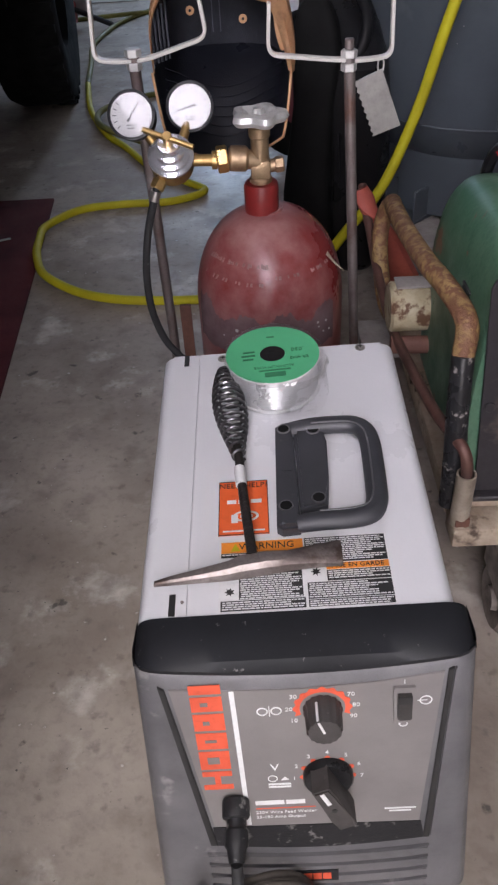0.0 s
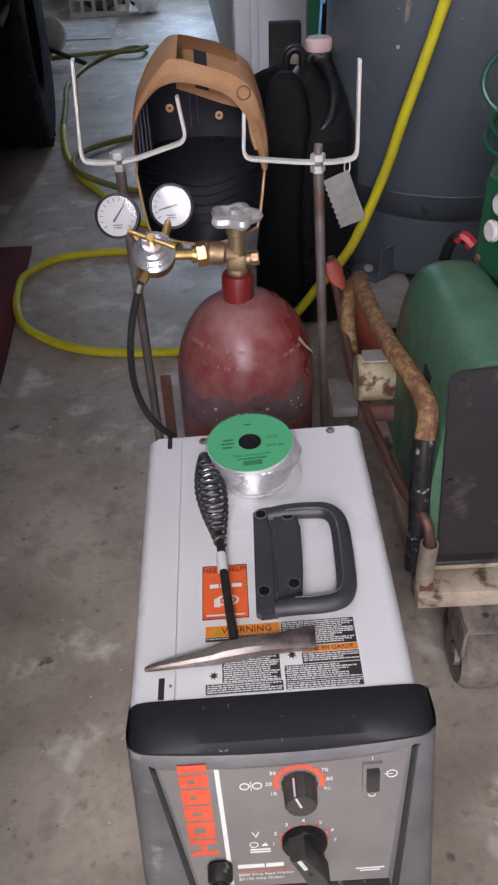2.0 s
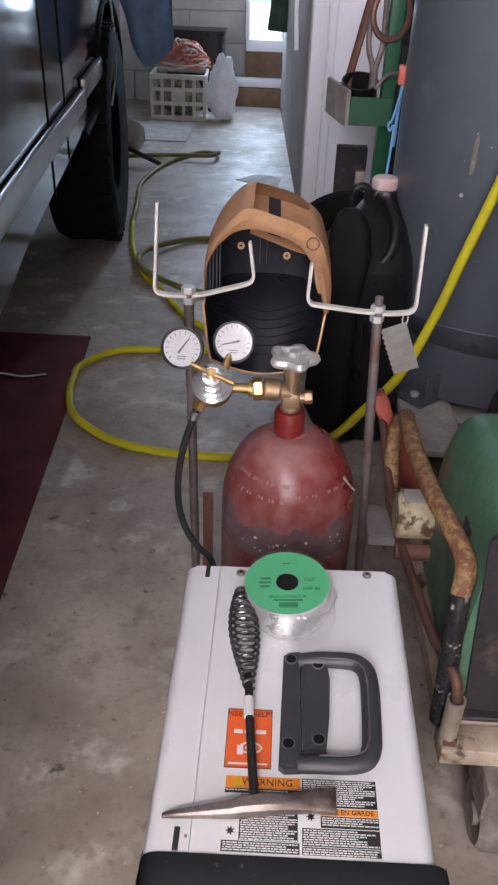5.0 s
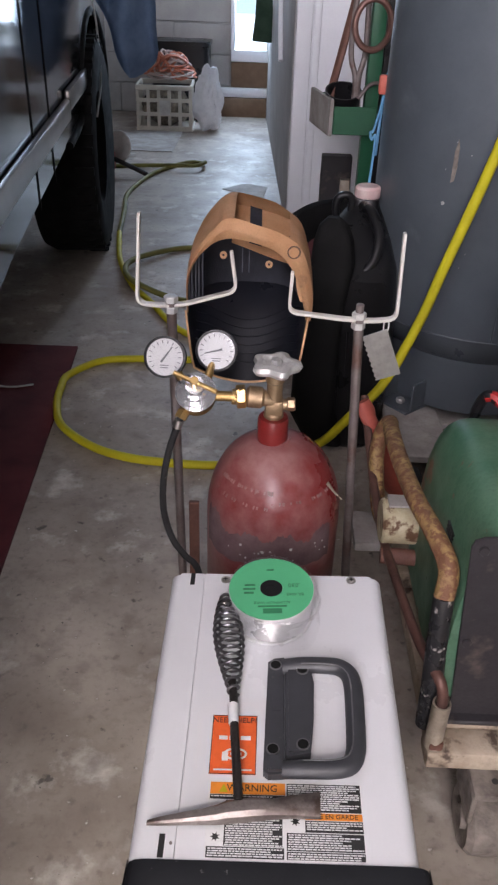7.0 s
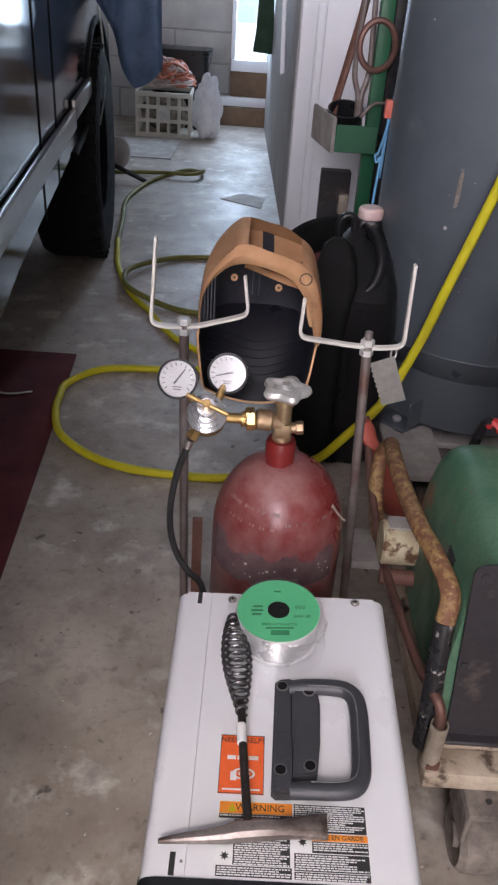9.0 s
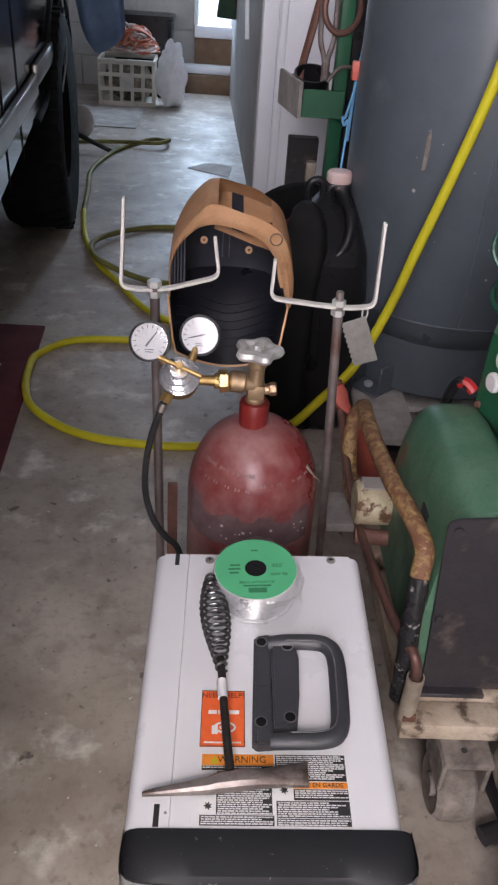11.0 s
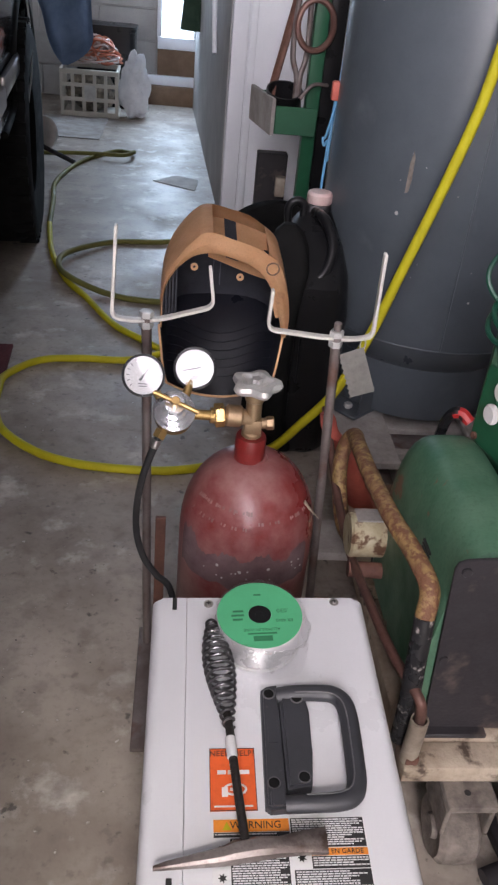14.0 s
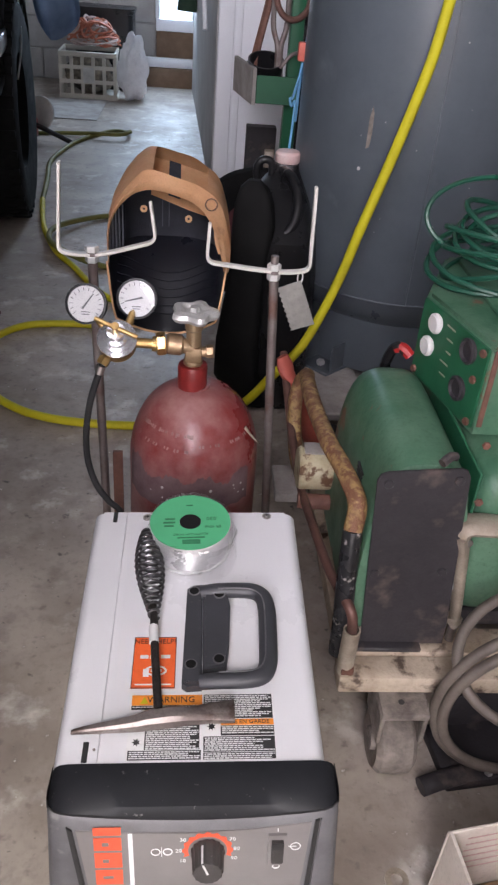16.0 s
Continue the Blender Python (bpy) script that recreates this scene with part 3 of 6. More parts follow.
for i in range(N + 1):
    u = i / N
    row = []
    for k in range(K + 1):
        v = k / K
        x = -0.73 + 0.27 * u
        low = 0.93 - 0.30 * min(1, u / 0.66) ** 1.2 + 0.10 * max(0, (u - 0.66) / 0.34) ** 1.5
        z = 1.14 - (1.14 - low) * v
        fold = 0.035 * math.sin(u * 15 + 2 * v) * (0.3 + 0.7 * v) + 0.03 * noise.noise((u * 4, v * 3, 1.5))
        curl = 0.05 * max(0, v - 0.8) / 0.2
        row.append(den.verts.new((x + 0.02 * v * math.sin(u * 9), 2.60 + fold + 0.05 * (u - 0.5) ** 2 + curl, z)))
    grid.append(row)
for i in range(N):
    for k in range(K):
        den.faces.new((grid[i][k], grid[i + 1][k], grid[i + 1][k + 1], grid[i][k + 1]))
bmesh.ops.solidify(den, geom=list(den.faces), thickness=0.02)
solo("denim_jacket", den, "denim", "blue denim jacket draped over the vehicle wing", "jacket")

# ---------- far clutter ----------
crate = thing("milk_crate", "cream plastic crate filled with rubbish and cords", "crate", pose(-0.75, 5.14, 0, 0, 0, 2))
W2, D2, H2 = 0.185, 0.16, 0.28
part("floor_plate", box(-W2, W2, -D2, D2, 0.0, 0.012), "crate", crate)
part("rim", join(box(-W2, W2, -D2, -D2 + 0.016, H2 - 0.03, H2, 0.004), box(-W2, W2, D2 - 0.016, D2, H2 - 0.03, H2, 0.004), box(-W2, -W2 + 0.016, -D2 + 0.017, D2 - 0.017, H2 - 0.03, H2, 0.004), box(W2 - 0.016, W2, -D2 + 0.017, D2 - 0.017, H2 - 0.03, H2, 0.004)), "crate", crate)
for i in range(6):
    x = -W2 + 0.012 + i * (2 * W2 - 0.024) / 5
    part("upright_slat", box(x - 0.011, x + 0.011, -D2, -D2 + 0.012, 0.012, H2 - 0.031, 0.003), "crate", crate)
for i in range(3):
    z = 0.02 + i * 0.085
    part("cross_slat", box(-W2 + 0.001, W2 - 0.001, -D2 - 0.004, -D2 - 0.0005, z - 0.012, z + 0.012, 0.001, 1), "crate", crate)
for sx in (-1, 1):
    for i in range(4):
        y = -D2 + 0.04 + i * 0.08
        part("upright_slat", box(sx * (W2 - 0.012) - 0.006, sx * (W2 - 0.012) + 0.006, y - 0.01, y + 0.01, 0.012, H2 - 0.031, 0.003), "crate", crate)
part("label_card", box(-0.03, 0.04, -D2 - 0.007, -D2 - 0.005, 0.10, 0.19), "paper", crate)
rub = bmesh.new()
bmesh.ops.create_icosphere(rub, subdivisions=4, radius=1)
for v in rub.verts:
    k = 1 + 0.16 * noise.noise(v.co * 3.2)
    v.co = Vector((v.co.x * 0.158 * k, v.co.y * 0.135 * k, 0.135 + v.co.z * 0.12 * k))
solo("rubbish_heap", rub, "rubbish", "crumpled mixed rubbish filling the crate", "rubbish", kind="stuff", m=crate.matrix_world)
binm = pose(-0.68, 5.46, 0)
binb = thing("black_bin", "black plastic bin standing against the block wall", "bin", binm)
part("body", prism(rounded(-0.19, 0.20, -0.13, 0.13, 0.04), 0.0, 0.48, bevel=0.01), "plastic_black", binb)
part("rim", prism(rounded(-0.20, 0.21, -0.14, 0.14, 0.045), 0.481, 0.505, bevel=0.008), "plastic_black", binb)
random.seed(4)
for i in range(9):
    pts = []
    for k in range(18):
        a = k * 1.15 + i * 2.1
        rad = random.uniform(0.25, 1.0)
        pts.append((-0.72 + 0.175 * rad * math.cos(a), 5.16 + 0.11 * rad * math.sin(a), 0.305 + random.uniform(0.02, 0.17) * (1.15 - rad ** 2)))
    solo("extension_cord", tube(pts, 0.007, 6, steps=5), "cord_orange" if i % 3 else "cord_white", "tangled orange and pale extension cord piled on the crate", "cord", group="cords on the crate")
bag = bmesh.new()
bmesh.ops.create_icosphere(bag, subdivisions=4, radius=1)
for v in bag.verts:
    k = 1 + 0.30 * noise.noise(v.co * 2.4 + Vector((3, 1, 0))) + 0.10 * noise.noise(v.co * 6.5)
    z = v.co.z
    v.co = Vector((v.co.x * 0.085 * k * (1.1 - 0.25 * z), v.co.y * 0.07 * k, max(0.0, 0.18 + z * 0.185 * k + 0.07 * max(0.0, z - 0.6 + 0.5 * v.co.x))))
solo("plastic_bag", bag, "bag", "white crumpled plastic bag standing on the floor", "bag", m=pose(-0.46, 5.06, 0))
solo("floor_board", box(-1.55, -0.62, 4.35, 4.95, 0.0015, 0.006), "wood_grey", "thin dark grid mat lying on the floor by the crate", "mat")
solo("paper_sheet", prism([(-0.27, 3.55), (-0.06, 3.42), (-0.04, 3.62), (-0.16, 3.68)], 0.001, 0.0035), "paper", "pale paper scrap lying on the floor", "paper")
jack = thing("floor_jack", "red floor jack beside the vehicle tyre", "jack", pose(-0.88, 3.72, 0))
part("frame", box(-0.09, 0.02, -0.30, 0.1, 0.02, 0.12, 0.015), "red", jack)
part("saddle", disc(0.05, 0.02, 20, 0.004, pose(-0.03, -0.2, 0.122)), "rod_steel", jack)
part("handle", rod((-0.02, 0.05, 0.1), (0.2, 0.0, 0.02), 0.012), "rubber", jack)
part("lid", disc(0.085, 0.012, 28, 0.005, pose(0.03, 0.12, 0.13, 75, 0, -20)), "paper", jack, "pale round lid leaning on the jack")

# ---------- yellow hose ----------
hz = 0.011
loop = [(0.30, 1.0, 0.40), (0.24, 0.985, 0.26), (0.17, 0.98, 0.17), (0.12, 1.02, 0.08), (0.074, 1.08, 0.02), (-0.01, 1.04, hz), (-0.13, 1.007, hz), (-0.279, 1.013, hz), (-0.378, 1.037, hz), (-0.456, 1.082, hz), (-0.532, 1.157, hz + 0.004), (-0.565, 1.25, hz + 0.008), (-0.576, 1.34, hz + 0.008), (-0.573, 1.424, hz + 0.006),
        (-0.501, 1.531, hz), (-0.387, 1.556, hz), (-0.253, 1.56, hz), (-0.16, 1.62, hz), (-0.21, 1.69, hz), (-0.316, 1.80, hz), (-0.428, 2.01, hz), (-0.51, 2.15, hz), (-0.60, 2.42, hz), (-0.66, 2.75, hz)]
rise = [(0.46, 0.97, 1.35), (0.44, 0.975, 1.1), (0.427, 0.98, 0.942), (0.412, 0.98, 0.84), (0.375, 0.985, 0.686), (0.331, 0.99, 0.525)]
solo("air_hose", tube(rise + loop, 0.0105, 12, steps=7), "hose_yellow", "yellow rubber air hose hanging down and looped on the floor", "hose")
# back runs: the yellow hose again, with shade put into a darker colour
loop2 = [(-0.12, 2.62, hz), (-0.22, 2.60, hz), (-0.382, 2.57, hz), (-0.517, 2.42, hz + 0.012), (-0.553, 2.28, hz + 0.02), (-0.50, 2.13, hz + 0.022), (-0.335, 2.03, hz), (-0.143, 2.0, hz), (0.0, 2.05, hz), (0.03, 2.3, hz), (0.0, 2.55, hz)]
solo("air_hose", tube(loop2, 0.0105, 12, closed=True, steps=7), "hose_yellow_shaded", "loop of yellow rubber air hose on the floor, shade put in its colour", "hose")
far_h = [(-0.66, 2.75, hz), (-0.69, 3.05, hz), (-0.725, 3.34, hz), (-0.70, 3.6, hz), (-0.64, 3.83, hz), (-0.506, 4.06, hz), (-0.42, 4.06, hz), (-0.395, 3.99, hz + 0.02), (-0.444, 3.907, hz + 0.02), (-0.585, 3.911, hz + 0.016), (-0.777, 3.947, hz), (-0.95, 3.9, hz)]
solo("air_hose", tube(far_h, 0.011, 10, steps=7), "hose_yellow_shaded", "yellow rubber hose running over the floor to the crate, coloured as shaded", "hose")

# ---------- upright air tank ----------
TX, TY, TR = 0.505, 1.325, 0.285
tank = thing("air_tank", "tall dark grey upright air tank on bolted feet", "tank", pose(TX, TY, 0))
part("shell", revolve([(0, 0.2), (0.12, 0.205), (0.2, 0.235), (0.255, 0.282), (TR - 0.004, 0.329), (TR, 0.336), (TR, 0.9), (TR, 1.75), (TR - 0.02, 1.82), (0.2, 1.92), (0.1, 1.97), (0, 1.98)], 72), "tank_grey", tank)
part("weld_seam", revolve([(TR - 0.0005, 0.3345), (TR + 0.0014, 0.337), (TR - 0.0005, 0.3395)], 72), "tank_grey", tank)
part("skirt", revolve([(0.222, 0.125), (0.226, 0.125), (0.23, 0.27), (0.226, 0.27)], 48), "tank_grey", tank, "dark base skirt under the tank")
for a in (222, 318, 42, 138):
    mm = pose(0, 0, 0, 0, 0, a)
    part("foot", join(box(0.19, 0.285, -0.045, 0.045, 0.113, 0.121, 0.002, 1, mm), box(0.19, 0.27, -0.045, -0.039, 0.121, 0.19, 0.002, 1, mm), box(0.19, 0.27, 0.039, 0.045, 0.121, 0.19, 0.002, 1, mm)), "tank_grey", tank)
    part("bolt", disc(0.011, 0.012, 6, 0.002, mm @ pose(0.255, 0, 0.121)), "zinc", tank)
# pale sliver on the shell paints the soft upright highlight
part("highlight_streak", prism([(-0.004, -0.04), (0.003, -0.036), (0.006, -0.01), (0.005, 0.03), (0.001, 0.044), (-0.004, 0.02)], 0, 0.0006, m=pose(0, 0, 0, 0, 0, 235) @ pose(TR + 0.0004, 0, 0.705, 90, 0, 90)), "dust_and_highlight", tank, "pale streak painted on the tank as its highlight")
part("upright_seam", tube([(TR * math.cos(radians(263)), TR * math.sin(radians(263)), z) for z in (0.34, 0.8, 1.3, 1.75)], 0.0022, 6, smooth=False), "tank_grey", tank, "welded upright seam")
random.seed(21)
for k in range(13):
    a, z = random.uniform(205, 285), random.uniform(0.38, 1.0)
    if k == 0:
        a, z = 232.3, 0.622
    part("paint_chip", disc(0.004 if k == 0 else random.uniform(0.0008, 0.0026), 0.0006, 8, 0, pose(0, 0, 0, 0, 0, a) @ pose(TR - 0.0001, 0, z, 0, 90, 0)), "wall_grey", tank)
pal = thing("pallet", "weathered grey wooden pallet under the tank", "pallet", pose(0, 0, 0))
for y0, y1, x0, x1 in ((1.0, 1.09, 0.36, 1.1), (1.11, 1.24, 0.40, 1.1), (1.26, 1.38, 0.4, 1.1), (1.4, 1.55, 0.4, 1.1)):
    part("plank", box(x0, x1, y0, y1, 0.072, 0.09, 0.003, 1), "wood_grey", pal)
for x in (0.42, 0.75, 1.05):
    part("runner", box(x, x + 0.05, 1.0, 1.55, 0.0, 0.0715, 0.004, 1), "wood_grey", pal)
part("cross_board", box(0.275, 0.405, 0.93, 1.40, 0.09, 0.112, 0.004, 1, pose(0, 0, 0, 0, 0, 0)), "wood_grey", pal)
part("cross_board", box(0.60, 0.72, 1.06, 1.56, 0.0905, 0.112, 0.004, 1), "wood_grey", pal)
solo("timber_block", box(0.30, 0.43, 0.80, 0.885, 0.0, 0.085, 0.005), "wood_brown", "brown timber block lying by the pallet", "timber")
solo("loose_board", box(0.45, 0.98, 0.83, 0.95, 0.0, 0.045, 0.004), "wood_grey", "weathered loose board lying by the pallet", "timber")
solo("saw_blade", join(box(0.40, 0.60, 1.02, 1.08, 0.0915, 0.095, 0.001, 1)), "rod_steel", "dark flat steel bar lying on the pallet", "metal bar")
solo("blue_cord", join(tube([(0.262, 1.42, 1.4), (0.246, 1.40, 1.1), (0.238, 1.395, 0.9), (0.222, 1.385, 0.78), (0.212, 1.34, 0.66)], 0.004, 8), tube([(0.25, 1.43, 1.4), (0.234, 1.41, 1.0), (0.228, 1.39, 0.82), (0.205, 1.345, 0.72), (0.196, 1.34, 0.71), (0.2, 1.335, 0.695), (0.208, 1.335, 0.70), (0.2, 1.30, 0.60)], 0.003, 8)), "cord_blue", "thin light blue cord hanging beside the tank", "cord")
solo("orange_clip", box(0.208, 0.234, 1.365, 1.385, 0.785, 0.825, 0.004), "orange", "small orange plastic clip tied on the blue cord", "clip")

# ---------- wall things by the partition ----------
post = thing("green_post", "green painted steel post with a black strip", "post", pose(0, 0, 0))
part("upright", box(0.268, 0.312, 2.2, 2.25, 0.0, 2.2, 0.004), "gen_dark_green", post)
part("strip", box(0.316, 0.37, 2.22, 2.26, 0.0, 2.2, 0.003), "plastic_black", post)
part("brace", tube([(0.33, 2.19, 0.70), (0.28, 2.17, 0.70), (0.24, 2.15, 0.66)], 0.006, 6), "rod_steel", post)
tray = thing("tool_tray", "green metal tray with a bare wooden end, fixed to the post", "tray", pose(0, 0, 0))
part("front", box(0.168, 0.302, 2.145, 2.151, 0.55, 0.635, 0.002, 1), "gen_dark_green", tray)
part("bottom", prism([(0.168, 2.152), (0.302, 2.152), (0.302, 2.199), (0.262, 2.199), (0.262, 2.4), (0.115, 2.4)], 0.55, 0.556), "gen_dark_green", tray)
part("back", box(0.115, 0.262, 2.401, 2.407, 0.55, 0.64, 0.002, 1), "gen_dark_green", tray)
part("end_board", prism([(0.155, 2.145), (0.167, 2.152), (0.114, 2.407), (0.102, 2.4)], 0.545, 0.655, bevel=0.002), "wood_grey", tray, "bare wooden end board")
solo("pry_bar", tube([(0.15, 2.28, 0.562), (0.165, 2.30, 0.66), (0.2, 2.32, 0.82), (0.235, 2.34, 1.0), (0.25, 2.36, 1.25)], 0.016, 8, flat=0.7), "rust", "long rusty brown handle standing in the tray", "tool")
solo("tongs", join(tube([(0.235, 2.25, 0.562), (0.236, 2.25, 0.7), (0.215, 2.26, 0.80), (0.232, 2.27, 1.1)], 0.009, 8), tube([(0.258, 2.25, 0.562), (0.246, 2.25, 0.7), (0.262, 2.26, 0.80), (0.25, 2.27, 1.1)], 0.009, 8)), "rod_steel", "dark steel tongs standing in the tray", "tool")
solo("dark_bowl", revolve([(0, 0), (0.03, 0.0), (0.055, 0.03), (0.06, 0.09), (0.055, 0.09), (0.05, 0.035), (0, 0.01)], 24, pose(0.20, 2.27, 0.585, 20, 0, 0)), "plastic_black", "dark round cup lying in the tray", "cup")
solo("rubber_ring", tube([(0.27 + 0.055 * math.cos(a), 2.19, 0.865 + 0.07 * math.sin(a)) for a in [i * math.pi / 6 for i in range(12)]], 0.01, 8, closed=True, steps=4), "copper_pipe", "brown rubber ring hanging on the green post", "ring")
bin_ = thing("black_box", "black flat box with a grey fitting, standing against the partition", "box")
part("body", box(0.185, 0.31, 2.84, 2.90, 0.0, 0.335, 0.004, 1), "plate_dark", bin_)
part("fitting", box(0.265, 0.305, 2.80, 2.838, 0.17, 0.25, 0.004), "galv", bin_, "grey metal fitting")
spare = thing("spare_wheel", "small tyred wheel with a faded red hub", "wheel", pose(0.17, 1.86, 0.21, 90, 0, 12))
part("tyre", revolve([(0.12, -0.03), (0.18, -0.035), (0.205, -0.02), (0.21, 0.0), (0.205, 0.02), (0.18, 0.035), (0.12, 0.03)], 40), "tyre", spare)
part("hub", revolve([(0, -0.02), (0.05, -0.024), (0.119, -0.015), (0.119, 0.015), (0.05, 0.024), (0, 0.02)], 32), "dull_red", spare, "faded red hub")

# ---------- black fuel caddy ----------
cad = thing("fuel_caddy", "tall black plastic fuel can with a pale red cap", "fuel can", pose(0, 0, 0))


def loft(sections, n=40, power=4.0):
    """Rounded boxes (cx, cy, hx, hy, z, turn) joined from bottom to top."""
    bm = bmesh.new()
    rings = []
    for cx, cy, hx, hy, z, turn in sections:
        ring = []
        for i in range(n):
            a = 2 * math.pi * i / n
            c, s = math.cos(a), math.sin(a)
            k = (abs(c) ** power + abs(s) ** power) ** (-1 / power)
            p = Vector((hx * c * k, hy * s * k, 0))
            p.rotate(Euler((0, 0, radians(turn))))
            ring.append(bm.verts.new((cx + p.x, cy + p.y, z)))
        rings.append(ring)
    for a, b in zip(rings, rings[1:]):
        for i in range(n):
            j = (i + 1) % n
            bm.faces.new((a[i], a[j], b[j], b[i]))
    bm.faces.new(list(reversed(rings[0])))
    bm.faces.new(rings[-1])
    return bm


part("body", loft([(0.195, 1.24, 0.075, 0.11, 0.0, -8), (0.19, 1.24, 0.095, 0.125, 0.02, -8), (0.185, 1.23, 0.105, 0.14, 0.2, -8), (0.18, 1.21, 0.10, 0.15, 0.38, -8), (0.18, 1.20, 0.088, 0.14, 0.46, -8), (0.18, 1.22, 0.07, 0.10, 0.515, -8), (0.19, 1.26, 0.045, 0.045, 0.55, -8), (0.195, 1.275, 0.03, 0.03, 0.568, -8), (0.195, 1.278, 0.029, 0.029, 0.582, -8)]), "plastic_black", cad)
part("side_shield", loft([(0.135, 1.13, 0.045, 0.03, 0.02, -12), (0.098, 1.10, 0.052, 0.035, 0.12, -12), (0.096, 1.085, 0.049, 0.035, 0.22, -12), (0.110, 1.08, 0.040, 0.035, 0.40, -12), (0.115, 1.08, 0.046, 0.035, 0.49, -12), (0.113, 1.082, 0.041, 0.032, 0.54, -12), (0.111, 1.086, 0.030, 0.024, 0.572, -12), (0.11, 1.09, 0.012, 0.01, 0.588, -12)], 40, 5.0), "car_trim", cad, "flat black side shell")
part("handle", tube([(0.185, 1.24, 0.572), (0.20, 1.18, 0.572), (0.213, 1.13, 0.54), (0.205, 1.10, 0.497), (0.182, 1.088, 0.470), (0.16, 1.09, 0.455)], 0.012, 10), "plastic_black", cad)
part("carry_loop", tube([(0.128, 1.25, 0.535), (0.125, 1.25, 0.575), (0.140, 1.25, 0.592), (0.158, 1.25, 0.585), (0.160, 1.25, 0.55)], 0.009, 10), "plastic_black", cad)
for k in range(3):
    part("moulded_rib", tube([(0.125 + 0.018 * k, 1.068, 0.40 - 0.03 * k), (0.13 + 0.018 * k, 1.085, 0.25), (0.145 + 0.012 * k, 1.115, 0.08)], 0.004, 6), "plastic_black", cad)
part("cap", revolve([(0, 0), (0.031, 0), (0.034, 0.004), (0.034, 0.024), (0.029, 0.03), (0, 0.032)], 24, pose(0.197, 1.278, 0.5825) @ Matrix.Diagonal((0.86, 0.86, 0.85, 1)), (12, 0.02)), "cap_pink", cad, "faded pink screw cap")

# ---------- welding machine ----------
nz_ = Vector((-0.0331, -0.0524, 1)).normalized()
ya = Vector((0, 1, 0.0524)).normalized()
xa = ya.cross(nz_).normalized()
WM = Matrix((xa, ya, nz_)).transposed().to_4x4()
WM.translation = (0, 0, 0.3944)
weld = thing("welding_machine", "white and grey wire feed welding machine with black front bezel", "welding machine", WM)
XL, XR, YF, YB = -0.126, 0.130, -0.165, 0.189


def cover(x0, x1, rl, rr):
    """Folded sheet: outline across x, z run along y."""
    pts = [(x0, -0.312)]
    if rl:
        pts += [(x0 + rl - rl * math.cos(radians(a)), -rl + rl * math.sin(radians(a))) for a in range(0, 91, 15)]
    else:
        pts += [(x0, 0.0)]
    if rr:
        pts += [(x1 - rr + rr * math.sin(radians(a)), -rr + rr * math.cos(radians(a))) for a in range(0, 91, 15)]
    else:
        pts += [(x1, 0.0)]
    pts += [(x1, -0.312)]
    bm = bmesh.new()
    a = [bm.verts.new((x, YF, z)) for x, z in pts]
    b = [bm.verts.new((x, YB, z)) for x, z in pts]
    for i in range(len(pts)):
        j = (i + 1) % len(pts)
        bm.faces.new((a[i], a[j], b[j], b[i]))
    bm.faces.new(a)
    bm.faces.new(list(reversed(b)))
    bmesh.ops.bevel(bm, geom=[e for e in bm.edges if abs(e.verts[0].co.y - YB) < 1e-5 and abs(e.verts[1].co.y - YB) < 1e-5], offset=0.003, segments=2, affect="EDGES")
    return bm


part("side_door", cover(XL, -0.0853, 0.012, 0.0008), "case_white", weld, "white hinged side door edge")
part("cover", cover(-0.0850, XR, 0.0008, 0.014), "case_white", weld)
for x, y in ((-0.0592, 0.179), (0.0934, 0.182)):
    sc = part("screw", join(disc(0.0042, 0.002, 16, 0.001, pose(x, y, 0.0003)), disc(0.0058, 0.0006, 16, 0, pose(x, y, 0.0001))), "steel", weld)
    part("recess", join(box(x - 0.0028, x + 0.0028, y - 0.0006, y + 0.0006, 0.0022, 0.0027), box(x - 0.0006, x + 0.0006, y - 0.0028, y + 0.0028, 0.0022, 0.0026)), "ink_black", sc)
part("hinge_slot", box(-0.1022, -0.0968, 0.170, 0.1885, -0.0005, 0.0012, 0.0003, 1), "ink_black", weld)
part("hinge_slot", box(-0.0998, -0.0945, -0.159, -0.138, -0.0005, 0.0012, 0.0003, 1), "ink_black", weld)
part("screw", disc(0.0014, 0.001, 12, 0, pose(-0.089, -0.146, 0)), "steel", weld)

# front: PF maps (across, down, out) on the sloping control face
PF = pose(0, -0.2035, -0.0115) @ Matrix(((1, 0, 0, 0), (0, -0.209, -0.978, 0), (0, -0.978, 0.209, 0), (0, 0, 0, 1)))
cols = [(-0.1270, 0.05), (-0.1272, 0.021), (-0.1262, 0.013), (-0.1235, 0.0065), (-0.119, 0.0025), (-0.112, 0.0004)] + [(-0.112 + 0.236 * i / 22, 0.0) for i in range(1, 22)] + [(0.124, 0.0004), (0.131, 0.0025), (0.1355, 0.0065), (0.1382, 0.013), (0.1392, 0.021), (0.1390, 0.05)]


def arc(x):
    return 0.004 - 0.0105 * ((x - 0.008) / 0.13) ** 2


def sheet(rows):
    bm = bmesh.new()
    vs = [[bm.verts.new(f(x, off)) for x, off in cols] for f in rows]
    for a, b in zip(vs, vs[1:]):
        for i in range(len(cols) - 1):
            bm.faces.new((a[i], a[i + 1], b[i + 1], b[i]))
    return bm


def on_face(v, out=0.0):
    def at_(x, off):
        vv = v(x) if callable(v) else v
        k = max(0.0, vv) / 0.3
        wide = 0.016 * k if x < -0.11 else (-0.009 * k if x > 0.12 else 0.0)
        return PF @ Vector((x - wide, vv, out - off))
    return at_


